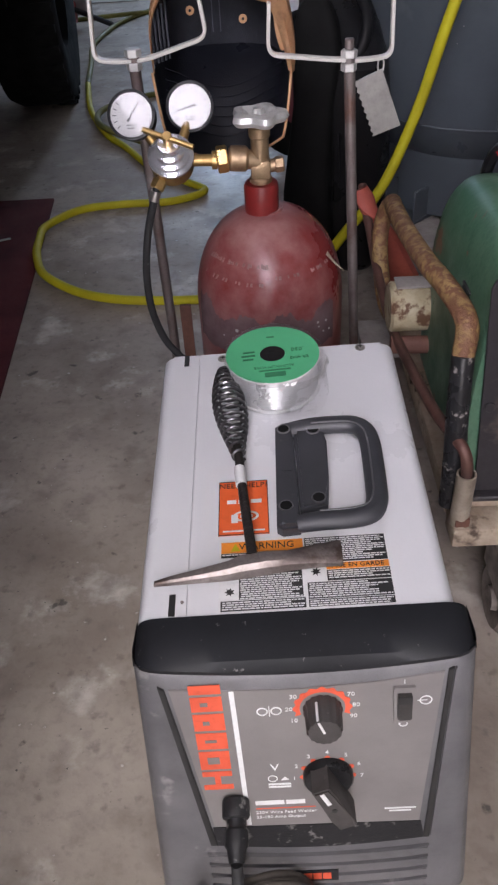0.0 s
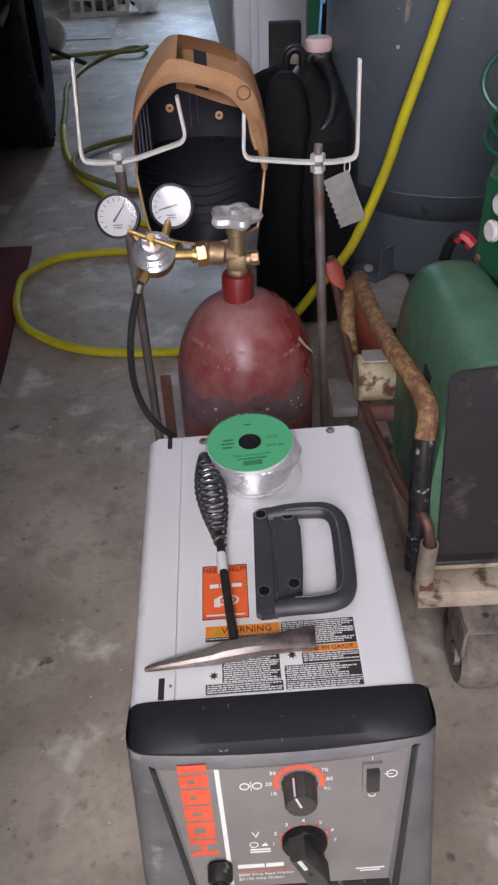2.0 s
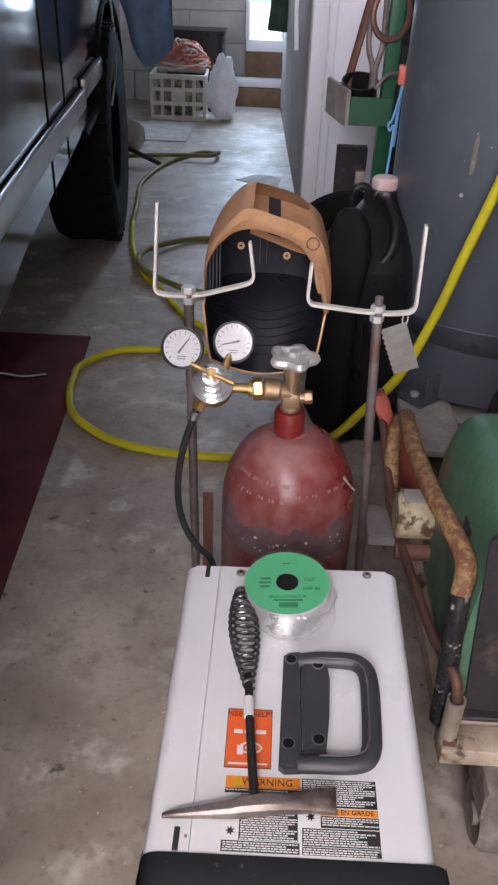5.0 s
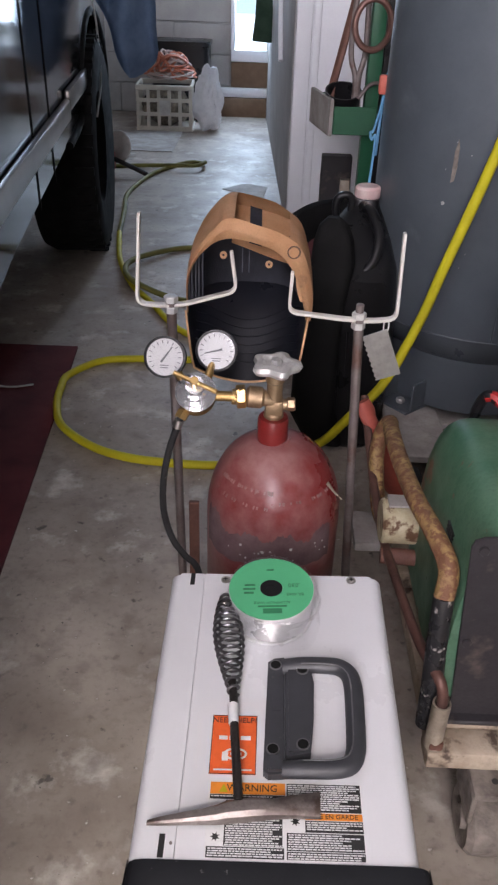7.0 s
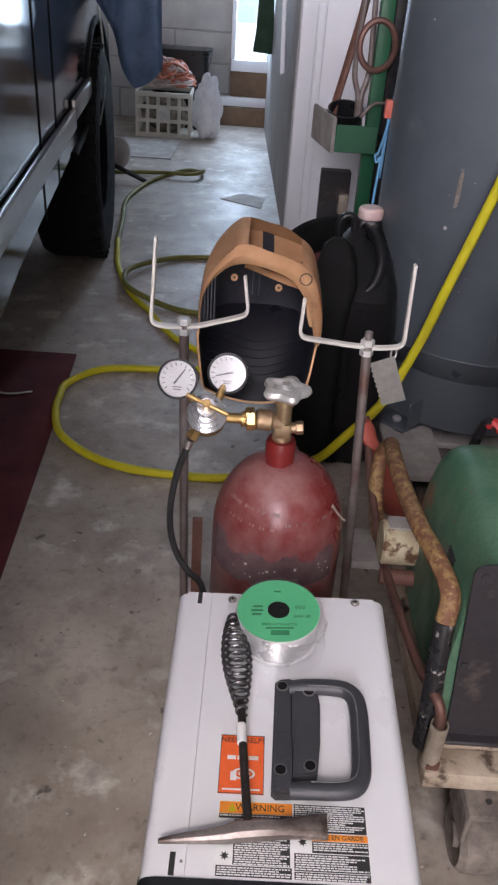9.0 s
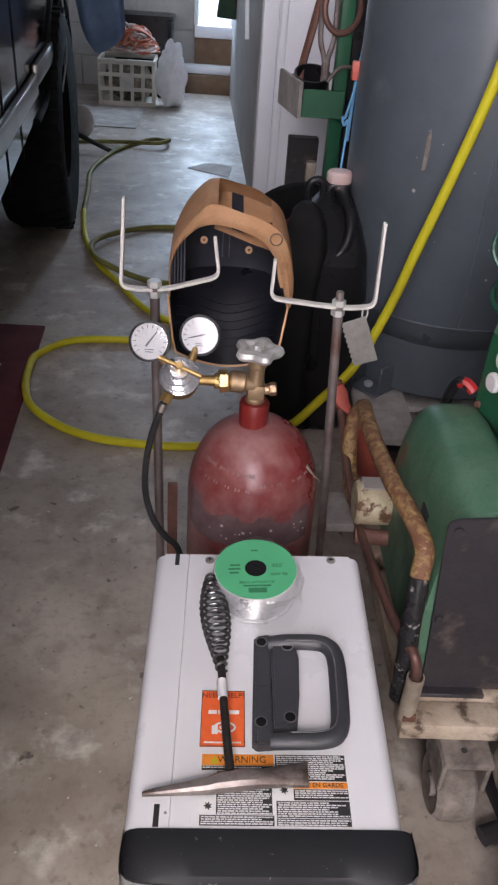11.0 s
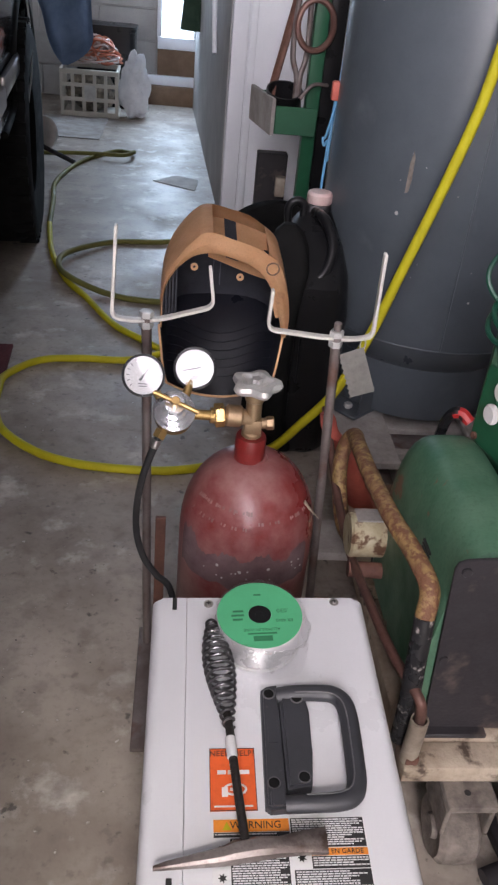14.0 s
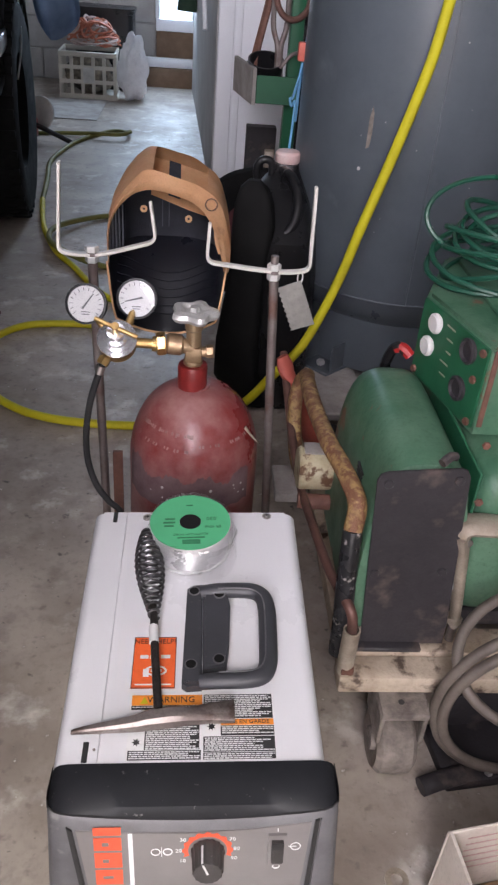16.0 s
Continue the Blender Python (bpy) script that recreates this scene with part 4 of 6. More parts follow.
band = sheet([lambda x, off: Vector((x, -0.161, 0.0018 - off * 0.9)), lambda x, off: Vector((x, -0.172, 0.0028 - off * 0.9)), lambda x, off: Vector((x, -0.186 + off * 0.2, 0.0018 - off * 0.9)), lambda x, off: Vector((x, -0.2015 + off * 0.4, -0.0015 - off * 0.6)), on_face(lambda x: arc(x) - 0.004, 0.0038), on_face(arc, 0.003)])
part("top_band", band, "bezel_black", weld, "black plastic band over the front edge")
face = sheet([on_face(arc, 0.0018), on_face(lambda x: arc(x) + 0.004, 0.0042), on_face(0.03, 0.0045), on_face(0.19, 0.0045), on_face(0.30, 0.0045), on_face(0.312, -0.01)])
part("front_bezel", face, "bezel_grey", weld, "scuffed grey plastic front bezel")
part("core", box(XL + 0.004, XR + 0.004, -0.196, YF, -0.30, -0.012), "bezel_black", weld)


def onp(u, v, out=0.0, turn=0.0):
    """Pose on the control face: x across, y up, z out."""
    return PF @ pose(u, v, out, 180, 0, 0) @ pose(0, 0, 0, 180, 0, 0) @ Matrix.Diagonal((1, -1, 1, 1)) @ pose(0, 0, 0, 0, 0, turn)


def plate(poly, o0, o1, bevel=0.0):
    """Outline in (across, down) on the control face."""
    return prism(poly, o0, o1, PF, bevel)


S0 = 0.0056
panel = part("control_panel", plate([(-0.1, 0.012), (-0.05, 0.0165), (0.0, 0.018), (0.06, 0.0145), (0.1125, 0.007), (0.0985, 0.191), (-0.0815, 0.188)], 0.003, S0, 0.0006), "panel_grey", weld, "smooth grey control panel")
part("slot", plate([(-0.108, 0.008), (-0.103, 0.012), (-0.0815, 0.215), (-0.0875, 0.215)], 0.004, 0.0062, 0.0004), "ink_black", weld)
part("slot", plate([(0.1155, 0.005), (0.1195, 0.003), (0.108, 0.215), (0.1025, 0.215)], 0.004, 0.0062, 0.0004), "ink_black", weld)
part("highlight_rib", plate([(0.1203, 0.003), (0.1216, 0.003), (0.1096, 0.214), (0.1084, 0.214)], 0.004, 0.0066, 0.0003), "bezel_grey", weld)
part("recess_band", plate([(-0.083, 0.1895)] + [(-0.083 + 0.187 * i / 12, 0.216 + 0.008 * math.sin(math.pi * i / 12)) for i in range(13)] + [(0.100, 0.1925)], 0.004, 0.0052), "dusty_black", weld, "dark dusty recessed band below the panel")
for k in range(5):
    v0 = 0.226 + 0.0165 * k
    bow = lambda u, vv: vv + 0.007 * (1 - ((u - 0.01) / 0.1) ** 2)
    us = [-0.092 + 0.2 * i / 12 for i in range(13)]
    part("louvre", plate([(u, bow(u, v0)) for u in us] + [(u, bow(u, v0 + 0.011)) for u in reversed(us)], 0.0046, 0.0085, 0.0012), "bezel_grey", weld)
part("badge_plate", plate([(-0.036, 0.2545), (0.026, 0.2545), (0.026, 0.2705), (-0.036, 0.2705)], 0.006, 0.0096), "bezel_black", weld)
for k in range(6):
    part("badge_block", plate([(-0.0325 + 0.0088 * k, 0.258), (-0.0247 + 0.0088 * k, 0.258), (-0.0247 + 0.0088 * k, 0.267), (-0.0325 + 0.0088 * k, 0.267)], 0.0096, 0.0101), "ink_red", weld)
part("stripe", plate([(-0.0535, 0.0165), (-0.0495, 0.0167), (-0.0485, 0.186), (-0.0525, 0.186)], S0, S0 + 0.0004), "ink_white", weld, "white vertical stripe")


def logo_block(u0, v0, u1, v1, hole=None):
    g = plate([(u0, v0), (u1, v0), (u1, v1), (u0, v1)], S0, S0 + 0.0005)
    ob = part("logo_block", g, "ink_red", panel)
    if hole:
        part("logo_gap", plate([(hole[0], hole[1]), (hole[2], hole[1]), (hole[2], hole[3]), (hole[0], hole[3])], S0 + 0.0005, S0 + 0.0009), "panel_grey", ob)


# plain orange-red shapes of the maker's mark, running up the panel
lay = [(0.0, 0.025), (0.0265, 0.024), (0.052, 0.021), (0.0745, 0.021), (0.097, 0.018), (0.1165, 0.0115)]
for k, (dv, hh) in enumerate(lay):
    v1 = 0.1345 - dv
    v0 = v1 - hh + 0.0018
    hole = [(-0.0795, v0 + 0.008, -0.0785, v1 - 0.006), (-0.078, v0 + 0.007, -0.068, v1 - 0.007), (-0.0775, v0 + 0.008, -0.068, v1 - 0.008), (-0.077, v0 + 0.008, -0.0715, v1 - 0.007), (-0.077, v0 + 0.006, -0.071, v1 - 0.006), None][k]
    if k == 0:
        for a, b in ((v1 - 0.006, v1), (v0, v0 + 0.006)):
            logo_block(-0.0845, a, -0.0595, b)
        logo_block(-0.0745, v0 + 0.0065, -0.0695, v1 - 0.0065)
    else:
        logo_block(-0.0845, v0, -0.0595, v1, hole)


def ink(text, size, u, v, mt="ink_white", align="CENTER", turn=0):
    part("lettering", words(text, size, onp(u, v, S0 + 0.0003, turn), 0.0002, align), mt, panel)


def bar(u0, v0, u1, v1, mt="ink_white"):
    part("printed_bar", plate([(u0, v0), (u1, v0), (u1, v1), (u0, v1)], S0, S0 + 0.0004), mt, panel)


K1, K2 = (0.0185, 0.040), (0.0205, 0.121)
ring = plate([(K1[0] + (0.0225 + 0.0012 * math.cos(16 * a)) * math.cos(a), K1[1] + (0.0225 + 0.0012 * math.cos(16 * a)) * math.sin(a)) for a in [radians(160 + 220 * i / 44) for i in range(45)]] + [(K1[0] + 0.018 * math.cos(a), K1[1] + 0.018 * math.sin(a)) for a in [radians(380 - 220 * i / 22) for i in range(23)]], S0, S0 + 0.0005)
part("dial_ring", ring, "ink_red", panel, "scalloped red dial ring")
for tx, a in (("10", 150), ("20", 180), ("30", 212), ("70", -32), ("80", -4), ("90", 24)):
    ink(tx, 0.0062, K1[0] + 0.0265 * math.cos(radians(a)), K1[1] + 0.0265 * math.sin(radians(a)))
for k in range(7):
    a = radians(172 + 196 * k / 6)
    part("dial_dot", disc(0.0024, 0.0004, 14, 0, onp(K2[0] + 0.0215 * math.cos(a), K2[1] + 0.0205 * math.sin(a), S0)), "ink_red", panel)
    ink(str(k + 1), 0.0062, K2[0] + 0.0285 * math.cos(a), K2[1] + 0.0275 * math.sin(a))
ink("V", 0.012, -0.0235, 0.110)
part("wire_symbol", join(tube([onp(-0.029 + 0.004 * math.cos(i * math.pi / 6), 0.041 + 0.004 * math.sin(i * math.pi / 6), S0 + 0.0002).translation for i in range(12)], 0.0006, 6, closed=True, steps=2), tube([onp(-0.018 + 0.004 * math.cos(i * math.pi / 6), 0.041 + 0.004 * math.sin(i * math.pi / 6), S0 + 0.0002).translation for i in range(12)], 0.0006, 6, closed=True, steps=2), plate([(-0.0239, 0.035), (-0.0231, 0.035), (-0.0231, 0.047), (-0.0239, 0.047)], S0, S0 + 0.0004)), "ink_white", panel)
part("caution_symbol", join(tube([onp(-0.026 + 0.0038 * math.cos(i * math.pi / 6), 0.124 + 0.0038 * math.sin(i * math.pi / 6), S0 + 0.0002).translation for i in range(12)], 0.0005, 6, closed=True, steps=2), plate([(-0.0188, 0.126), (-0.0155, 0.122), (-0.0125, 0.126), (-0.0188, 0.1268)], S0, S0 + 0.0004)), "ink_white", panel)
for k in range(2):
    bar(-0.030, 0.1305 + 0.0036 * k, -0.011, 0.1325 + 0.0036 * k)
for u0, u1 in ((-0.043, -0.018), (-0.0165, 0.0)):
    bar(u0, 0.1535, u1, 0.1588)
bar(-0.043, 0.1635, 0.0085, 0.1645, "ink_red")
ink("230V Wire Feed Welder", 0.0052, -0.0435, 0.1695, align="LEFT")
ink("25-190 Amp Output", 0.0052, -0.0435, 0.176, align="LEFT")
for k in range(2):
    bar(0.068 + 0.004 * k, 0.1705 + 0.0036 * k, 0.095 - 0.004 * k, 0.1722 + 0.0036 * k)
bar(0.0818, 0.0135, 0.0825, 0.0175)
part("power_symbol", join(tube([onp(0.099 + 0.0045 * math.cos(i * math.pi / 6), 0.037 + 0.0045 * math.sin(i * math.pi / 6), S0 + 0.0002).translation for i in range(12)], 0.0005, 6, closed=True, steps=2), plate([(0.0925, 0.0367), (0.1, 0.0367), (0.1, 0.0373), (0.0925, 0.0373)], S0, S0 + 0.0004)), "ink_white", panel)
part("off_symbol", tube([onp(0.082 + 0.0032 * math.cos(i * math.pi / 6), 0.0632 + 0.0026 * math.sin(i * math.pi / 6), S0 + 0.0002).translation for i in range(12)], 0.0006, 6, closed=True, steps=2), "ink_white", panel)
# wire speed knob
kn = part("speed_knob", revolve([(0, 0.001), (0.0152, 0.001), (0.0152, 0.004), (0.0143, 0.006), (0.0136, 0.022), (0.0126, 0.024), (0.0, 0.0245)], 60, onp(*K1, S0), (15, 0.035)), "knob", weld, "ribbed black wire speed knob")
part("pointer", join(box(-0.0009, 0.0009, 0.0, 0.0128, 0.0244, 0.0249, m=onp(*K1, S0, 20)), box(-0.0009, 0.0009, 0.0142, 0.0147, 0.006, 0.024, m=onp(*K1, S0, 20))), "ink_white", kn)
# voltage selector
k2 = part("voltage_knob", revolve([(0, 0.0005), (0.021, 0.0005), (0.021, 0.006), (0.0195, 0.008), (0, 0.008)], 40, onp(*K2, S0)), "plastic_black", weld, "black voltage selector with lever bar")
part("lever", prism([(-0.0075, 0.019), (0.0075, 0.019), (0.0085, -0.02), (0.0075, -0.034), (-0.0075, -0.034), (-0.0085, -0.02)], 0.006, 0.030, onp(*K2, S0, 24), 0.0015), "knob", k2)
part("pointer", box(-0.0018, 0.0018, 0.002, 0.0165, 0.0298, 0.0306, m=onp(*K2, S0, 24)), "ink_white", k2, "pale blue-white pointer mark")
part("lever_screw", disc(0.0022, 0.0006, 12, 0, onp(*K2, S0, 24) @ pose(0, -0.007, 0.030)), "ink_black", k2)
sw = part("power_switch", prism(rounded(0.0735, 0.0905, 0.0195, 0.0585, 0.001), S0, S0 + 0.003, PF, 0.0007), "panel_grey", weld, "black rocker power switch in a grey frame")
part("rocker", prism(rounded(0.0765, 0.0875, 0.025, 0.052, 0.001), S0 + 0.003, S0 + 0.0065, PF, 0.0012), "knob", sw)
part("rocker_notch", prism(rounded(0.0765, 0.0875, 0.0255, 0.033, 0.0008), S0 + 0.0065, S0 + 0.0072, PF), "ink_black", sw)
# gun plug and lead
plug = part("gun_plug", revolve([(0, 0.0), (0.0135, 0.0), (0.0142, 0.002), (0.0142, 0.014), (0.0132, 0.016), (0.0098, 0.017), (0.0098, 0.024), (0.0118, 0.026), (0.0122, 0.038), (0.0100, 0.041), (0.0088, 0.048), (0.0075, 0.052), (0, 0.052)], 30, onp(-0.0595, 0.150, S0) @ pose(0, 0, 0, 22, 0, 0) @ Matrix.Diagonal((0.82, 0.82, 0.95, 1)), (10, 0.02)), "dusty_black", weld, "ribbed black gun connector plug")
tip_ = (onp(-0.0595, 0.150, S0) @ pose(0, 0, 0, 22, 0, 0)) @ Vector((0, 0, 0.05))
part("lead", tube([tip_, tip_ + Vector((0, -0.018, -0.03)), tip_ + Vector((0.002, -0.02, -0.09)), tip_ + Vector((-0.01, -0.01, -0.15))], 0.005, 10), "rubber", plug)
cz = [(-0.055 + 0.062 * math.cos(a), -0.293 + 0.008 * math.sin(2 * a), -0.278 + 0.055 * math.sin(a)) for a in [i * math.pi / 8 for i in range(16)]]
part("lead_coil", join(tube(cz, 0.0045, 10, closed=True, steps=4), tube([(x * 0.86 - 0.004, y + 0.012, z * 1.0 - 0.010) for x, y, z in cz], 0.0045, 10, closed=True, steps=4)), "cord_black", weld, "coiled grey gun lead at the front")

# top labels
TOPZ = 0.0006


def flat(x0, x1, y0, y1, z=0.0, th=TOPZ, m=None, turn=0):
    return box(x0, x1, y0, y1, z, z + th)


help_l = part("help_label", flat(-0.0605, -0.0155, -0.0785, -0.0135), "label_orange", weld, "orange help line label")
part("lettering", words("NEED HELP?", 0.0084, pose(-0.038, -0.0195, TOPZ + 0.0003), 0.0002), "ink_black", help_l)
for k, (a, b) in enumerate(((-0.053, -0.0445), (-0.0428, -0.0335), (-0.0315, -0.0215))):
    part("printed_bar", flat(a, b, -0.0415, -0.0372, TOPZ, 0.0004), "label_white", help_l)
part("printed_bar", flat(-0.0408, -0.0368, -0.0325, -0.0290, TOPZ, 0.0004), "label_white", help_l)
part("help_picture", join(tube([(-0.036 + 0.0105 * math.cos(a), -0.057 + 0.0055 * math.sin(a), TOPZ + 0.0002) for a in [i * math.pi / 8 for i in range(16)]], 0.0011, 6, closed=True, steps=2, flat=0.3), box(-0.041, -0.030, -0.0585, -0.0555, TOPZ, TOPZ + 0.0004), box(-0.049, -0.043, -0.0645, -0.055, TOPZ, TOPZ + 0.0005)), "label_white", help_l)
part("printed_bar", flat(-0.0565, -0.0195, -0.0748, -0.0732, TOPZ, 0.0004), "label_white", help_l)
part("border", join(flat(-0.0605, -0.0155, -0.0785, -0.0778, TOPZ, 0.0003), flat(-0.0605, -0.0155, -0.0142, -0.0135, TOPZ, 0.0003), flat(-0.0605, -0.0598, -0.0777, -0.0143, TOPZ, 0.0003), flat(-0.0162, -0.0155, -0.0777, -0.0143, TOPZ, 0.0003)), "ink_black", help_l)
wl = part("warning_label", flat(-0.0590, 0.0835, -0.1590, -0.0855), "label_white", weld, "bilingual warning label with orange headings")
part("orange_heading", flat(-0.0575, 0.0125, -0.0985, -0.0868, TOPZ, 0.0003), "label_amber", wl)
part("lettering", words("WARNING", 0.0098, pose(-0.0185, -0.0927, TOPZ + 0.0006), 0.0002), "ink_black", wl)
part("warning_triangle", prism([(-0.0492, -0.0968), (-0.0412, -0.0968), (-0.0452, -0.0888)], TOPZ + 0.0003, TOPZ + 0.0006), "hose_yellow", wl)
part("orange_heading", flat(0.0305, 0.0825, -0.1215, -0.1150, TOPZ, 0.0003), "label_amber", wl)
part("lettering", words("MISE EN GARDE", 0.0062, pose(0.0565, -0.1183, TOPZ + 0.0006), 0.0002), "ink_black", wl)
blocks = [(-0.0575, 0.0125, -0.1035, -0.0990), (0.0138, 0.0822, -0.1140, -0.0868), (-0.0425, 0.0100, -0.1470, -0.1045), (0.0305, 0.0825, -0.1330, -0.1222), (0.0138, 0.0825, -0.1500, -0.1340), (-0.0575, 0.0115, -0.1578, -0.1480), (0.0138, 0.0825, -0.1578, -0.1508)]
random.seed(8)
for x0, x1, y0, y1 in blocks:
    part("text_panel", flat(x0, x1, y0, y1, TOPZ, 0.0003), "ink_black", wl)
    rows_ = bmesh.new()
    y = y1 - 0.0012
    while y - 0.0013 > y0:
        x = x0 + 0.0008 + random.uniform(0, 0.001)
        stop = x1 - random.choice((0.001, 0.001, 0.004, 0.012, 0.02)) * (x1 - x0) / 0.07
        while x < stop:
            wd = min(random.uniform(0.0015, 0.0062), stop - x)
            vs = [rows_.verts.new((a, b, TOPZ + 0.0005)) for a, b in ((x, y - 0.00125), (x + wd, y - 0.00125), (x + wd, y), (x, y))]
            rows_.faces.new(vs)
            x += wd + 0.0007
        y -= 0.0021
    part("printed_text", rows_, "label_white", wl, smooth=False)
for x0, y0 in ((-0.0572, -0.1225), (-0.0572, -0.1475), (0.0145, -0.1315)):
    ob = part("pictogram", flat(x0, x0 + 0.0142, y0, y0 + 0.0165, TOPZ + 0.0003, 0.0003), "label_white", wl)
    cx, cy = x0 + 0.0071, y0 + 0.008
    part("pictogram_shape", join(prism([(cx + (0.0045 if i % 2 else 0.0022) * math.cos(i * math.pi / 7), cy + (0.0045 if i % 2 else 0.0022) * math.sin(i * math.pi / 7)) for i in range(14)], TOPZ + 0.0006, TOPZ + 0.0008)), "ink_black", ob)

# carrying handle
hd = part("carry_handle", prism([(-0.0056, 0.0477), (0.0004, 0.0527), (0.0118, 0.0547), (0.0120, -0.0825), (-0.0036, -0.0835), (-0.0086, -0.0795)], 0.0003, 0.012, bevel=0.0025), "handle_black", weld, "black plastic folding carry handle")
part("hinge_cover", prism([(0.0123, 0.042), (0.028, 0.040), (0.0405, 0.031), (0.0425, 0.018), (0.0405, -0.030), (0.0370, -0.0621), (0.0128, -0.067)], 0.0003, 0.0175, bevel=0.003), "handle_black", hd)
part("hinge_foot", prism(rounded(-0.0035, 0.0100, -0.0815, -0.066, 0.002), 0.012, 0.0155, bevel=0.0015), "handle_black", hd)
for x, y, z in ((0.0025, 0.0419, 0.0122), (0.0305, 0.0325, 0.0177), (0.0005, -0.0583, 0.0122), (0.0295, -0.0560, 0.0177)):
    part("bolt_hole", revolve([(0.0052, 0.0), (0.0066, 0.0), (0.0064, 0.0011), (0.0053, 0.0011)], 20, pose(x, y, z)), "bezel_grey", hd)
    part("bolt", disc(0.0054, 0.0009, 16, 0, pose(x, y, z)), "car_trim", hd, "dark bolt recess")
part("date_stamp", prism(rounded(-0.0015, 0.0082, -0.015, 0.009, 0.0008), 0.0118, 0.0126, bevel=0.0003), "handle_black", hd)
GRIP = [(0.010, 0.0395), (0.03, 0.0405), (0.056, 0.0405), (0.0705, 0.038), (0.0795, 0.029), (0.0826, 0.013), (0.0825, -0.01), (0.0812, -0.045), (0.0795, -0.062), (0.0735, -0.0745), (0.058, -0.0795), (0.03, -0.0805), (0.010, -0.080)]
part("grip", tube([(x, y, 0.0125 if x < 0.02 else 0.015) for x, y in GRIP], lambda t: 0.0086 + 0.0012 * math.sin(math.pi * t), 16, steps=6, flat=0.9), "handle_black", hd, "black D-shaped grip")
part("grip_line", tube([(0.008 + (x - 0.008) * 0.955, -0.02 + (y + 0.02) * 0.93, 0.0236) for x, y in GRIP[1:-1]], 0.0008, 6, steps=6), "bezel_grey", hd)

# chipping hammer lying on the case
ham = thing("chipping_hammer", "worn chipping hammer with coiled spring handle, lying on the welder", "hammer", WM)
hp0, hp1 = Vector((-0.0565, 0.134, 0.0185)), Vector((-0.0405, 0.0, 0.0165))
turns, pts = 15, []
for i in range(turns * 12 + 1):
    t = i / (turns * 12)
    c = hp0.lerp(hp1, t)
    rr = 0.0050 + 0.0112 * math.sin(min(t / 0.98, 1) ** 0.85 * math.pi) ** 1.15
    a = 2 * math.pi * turns * t
    pts.append(c + Vector((rr * math.cos(a), 0, rr * math.sin(a))))
part("spring_grip", tube(pts, 0.0017, 7, smooth=False), "spring_steel", ham, "coiled spring steel grip")
part("end_ring", tube([(hp0.x + 0.0055 * math.cos(a), hp0.y + 0.006 + 0.0055 * math.sin(a), 0.010) for a in [i * math.pi / 6 for i in range(12)]], 0.0019, 7, closed=True, steps=3), "spring_steel", ham)
part("shaft", tube([(-0.043, 0.02, 0.0165), (-0.0405, 0.0, 0.0165), (-0.0365, -0.05, 0.0165), (-0.030, -0.1145, 0.0165)], 0.0043, 10), "hammer_dark", ham, "blackened rusty shaft")
part("tape", tube([(-0.0402, -0.012, 0.0165), (-0.0385, -0.034, 0.0165)], 0.0052, 10, smooth=False), "label_white", ham, "band of scuffed white tape")
head = bmesh.new()
secs = [(-0.111, -0.1345, 0.002, 0.002), (-0.10, -0.1325, 0.0033, 0.0035), (-0.075, -0.129, 0.0052, 0.0055), (-0.05, -0.1255, 0.0072, 0.0078), (-0.04, -0.1225, 0.0088, 0.009), (-0.018, -0.1195, 0.009, 0.009), (0.0, -0.1185, 0.0078, 0.0078), (0.02, -0.1155, 0.0098, 0.006), (0.044, -0.1135, 0.0122, 0.0042)]
hr = []
for x, y, hy, hz_ in secs:
    ring_ = []
    for i in range(12):
        a = 2 * math.pi * i / 12
        ring_.append(head.verts.new((x, y + hy * math.cos(a) * (1.12 if i % 3 else 1.0), 0.0115 + hz_ * math.sin(a) * (1.12 if i % 3 else 1.0))))
    hr.append(ring_)
for a, b in zip(hr, hr[1:]):
    for i in range(12):
        head.faces.new((a[i], a[(i + 1) % 12], b[(i + 1) % 12], b[i]))
head.faces.new(list(reversed(hr[0])))
head.faces.new(hr[-1])
part("head", head, "hammer_steel", ham, "pointed steel head with a chisel end")

# wire spool
sp = thing("wire_spool", "small spool of aluminium welding wire with green label, in clear wrap", "wire spool", WM @ pose(-0.0035, 0.126, 0.0008, 0, 0, 3))
part("wire", revolve([(0, 0.003), (0.0455, 0.003)] + [(0.0455 + (0.0006 if i % 2 else 0.0), 0.004 + 0.0013 * i) for i in range(25)] + [(0.0455, 0.0375), (0, 0.0375)], 48), "wire_alu", sp, "bright wound aluminium wire")
part("flange", disc(0.0485, 0.0025, 48, 0.0008), "label_white", sp)
tf = part("flange", disc(0.0485, 0.0025, 48, 0.0008, pose(0, 0, 0.038)), "label_white", sp)
gl = part("label", revolve([(0.013, 0.0406), (0.048, 0.0406), (0.048, 0.0411), (0.013, 0.0411), (0.013, 0.0406)], 48), "label_green", sp, "round green label")
part("hub", revolve([(0.0, 0.0408), (0.0045, 0.0408), (0.0047, 0.0412), (0.0128, 0.0412), (0.0128, 0.0405)], 28), "plastic_black", sp, "black centre hub")
for tx, sz, x, y in (("ALUMINUM WIRE", 0.0052, 0.0, -0.022), ("ER 4043", 0.0058, 0.0265, -0.010), (".030", 0.008, 0.026, 0.004)):
    part("lettering", words(tx, sz, pose(x, y, 0.0414, 0, 0, 180), 0.0002), "ink_green", gl)
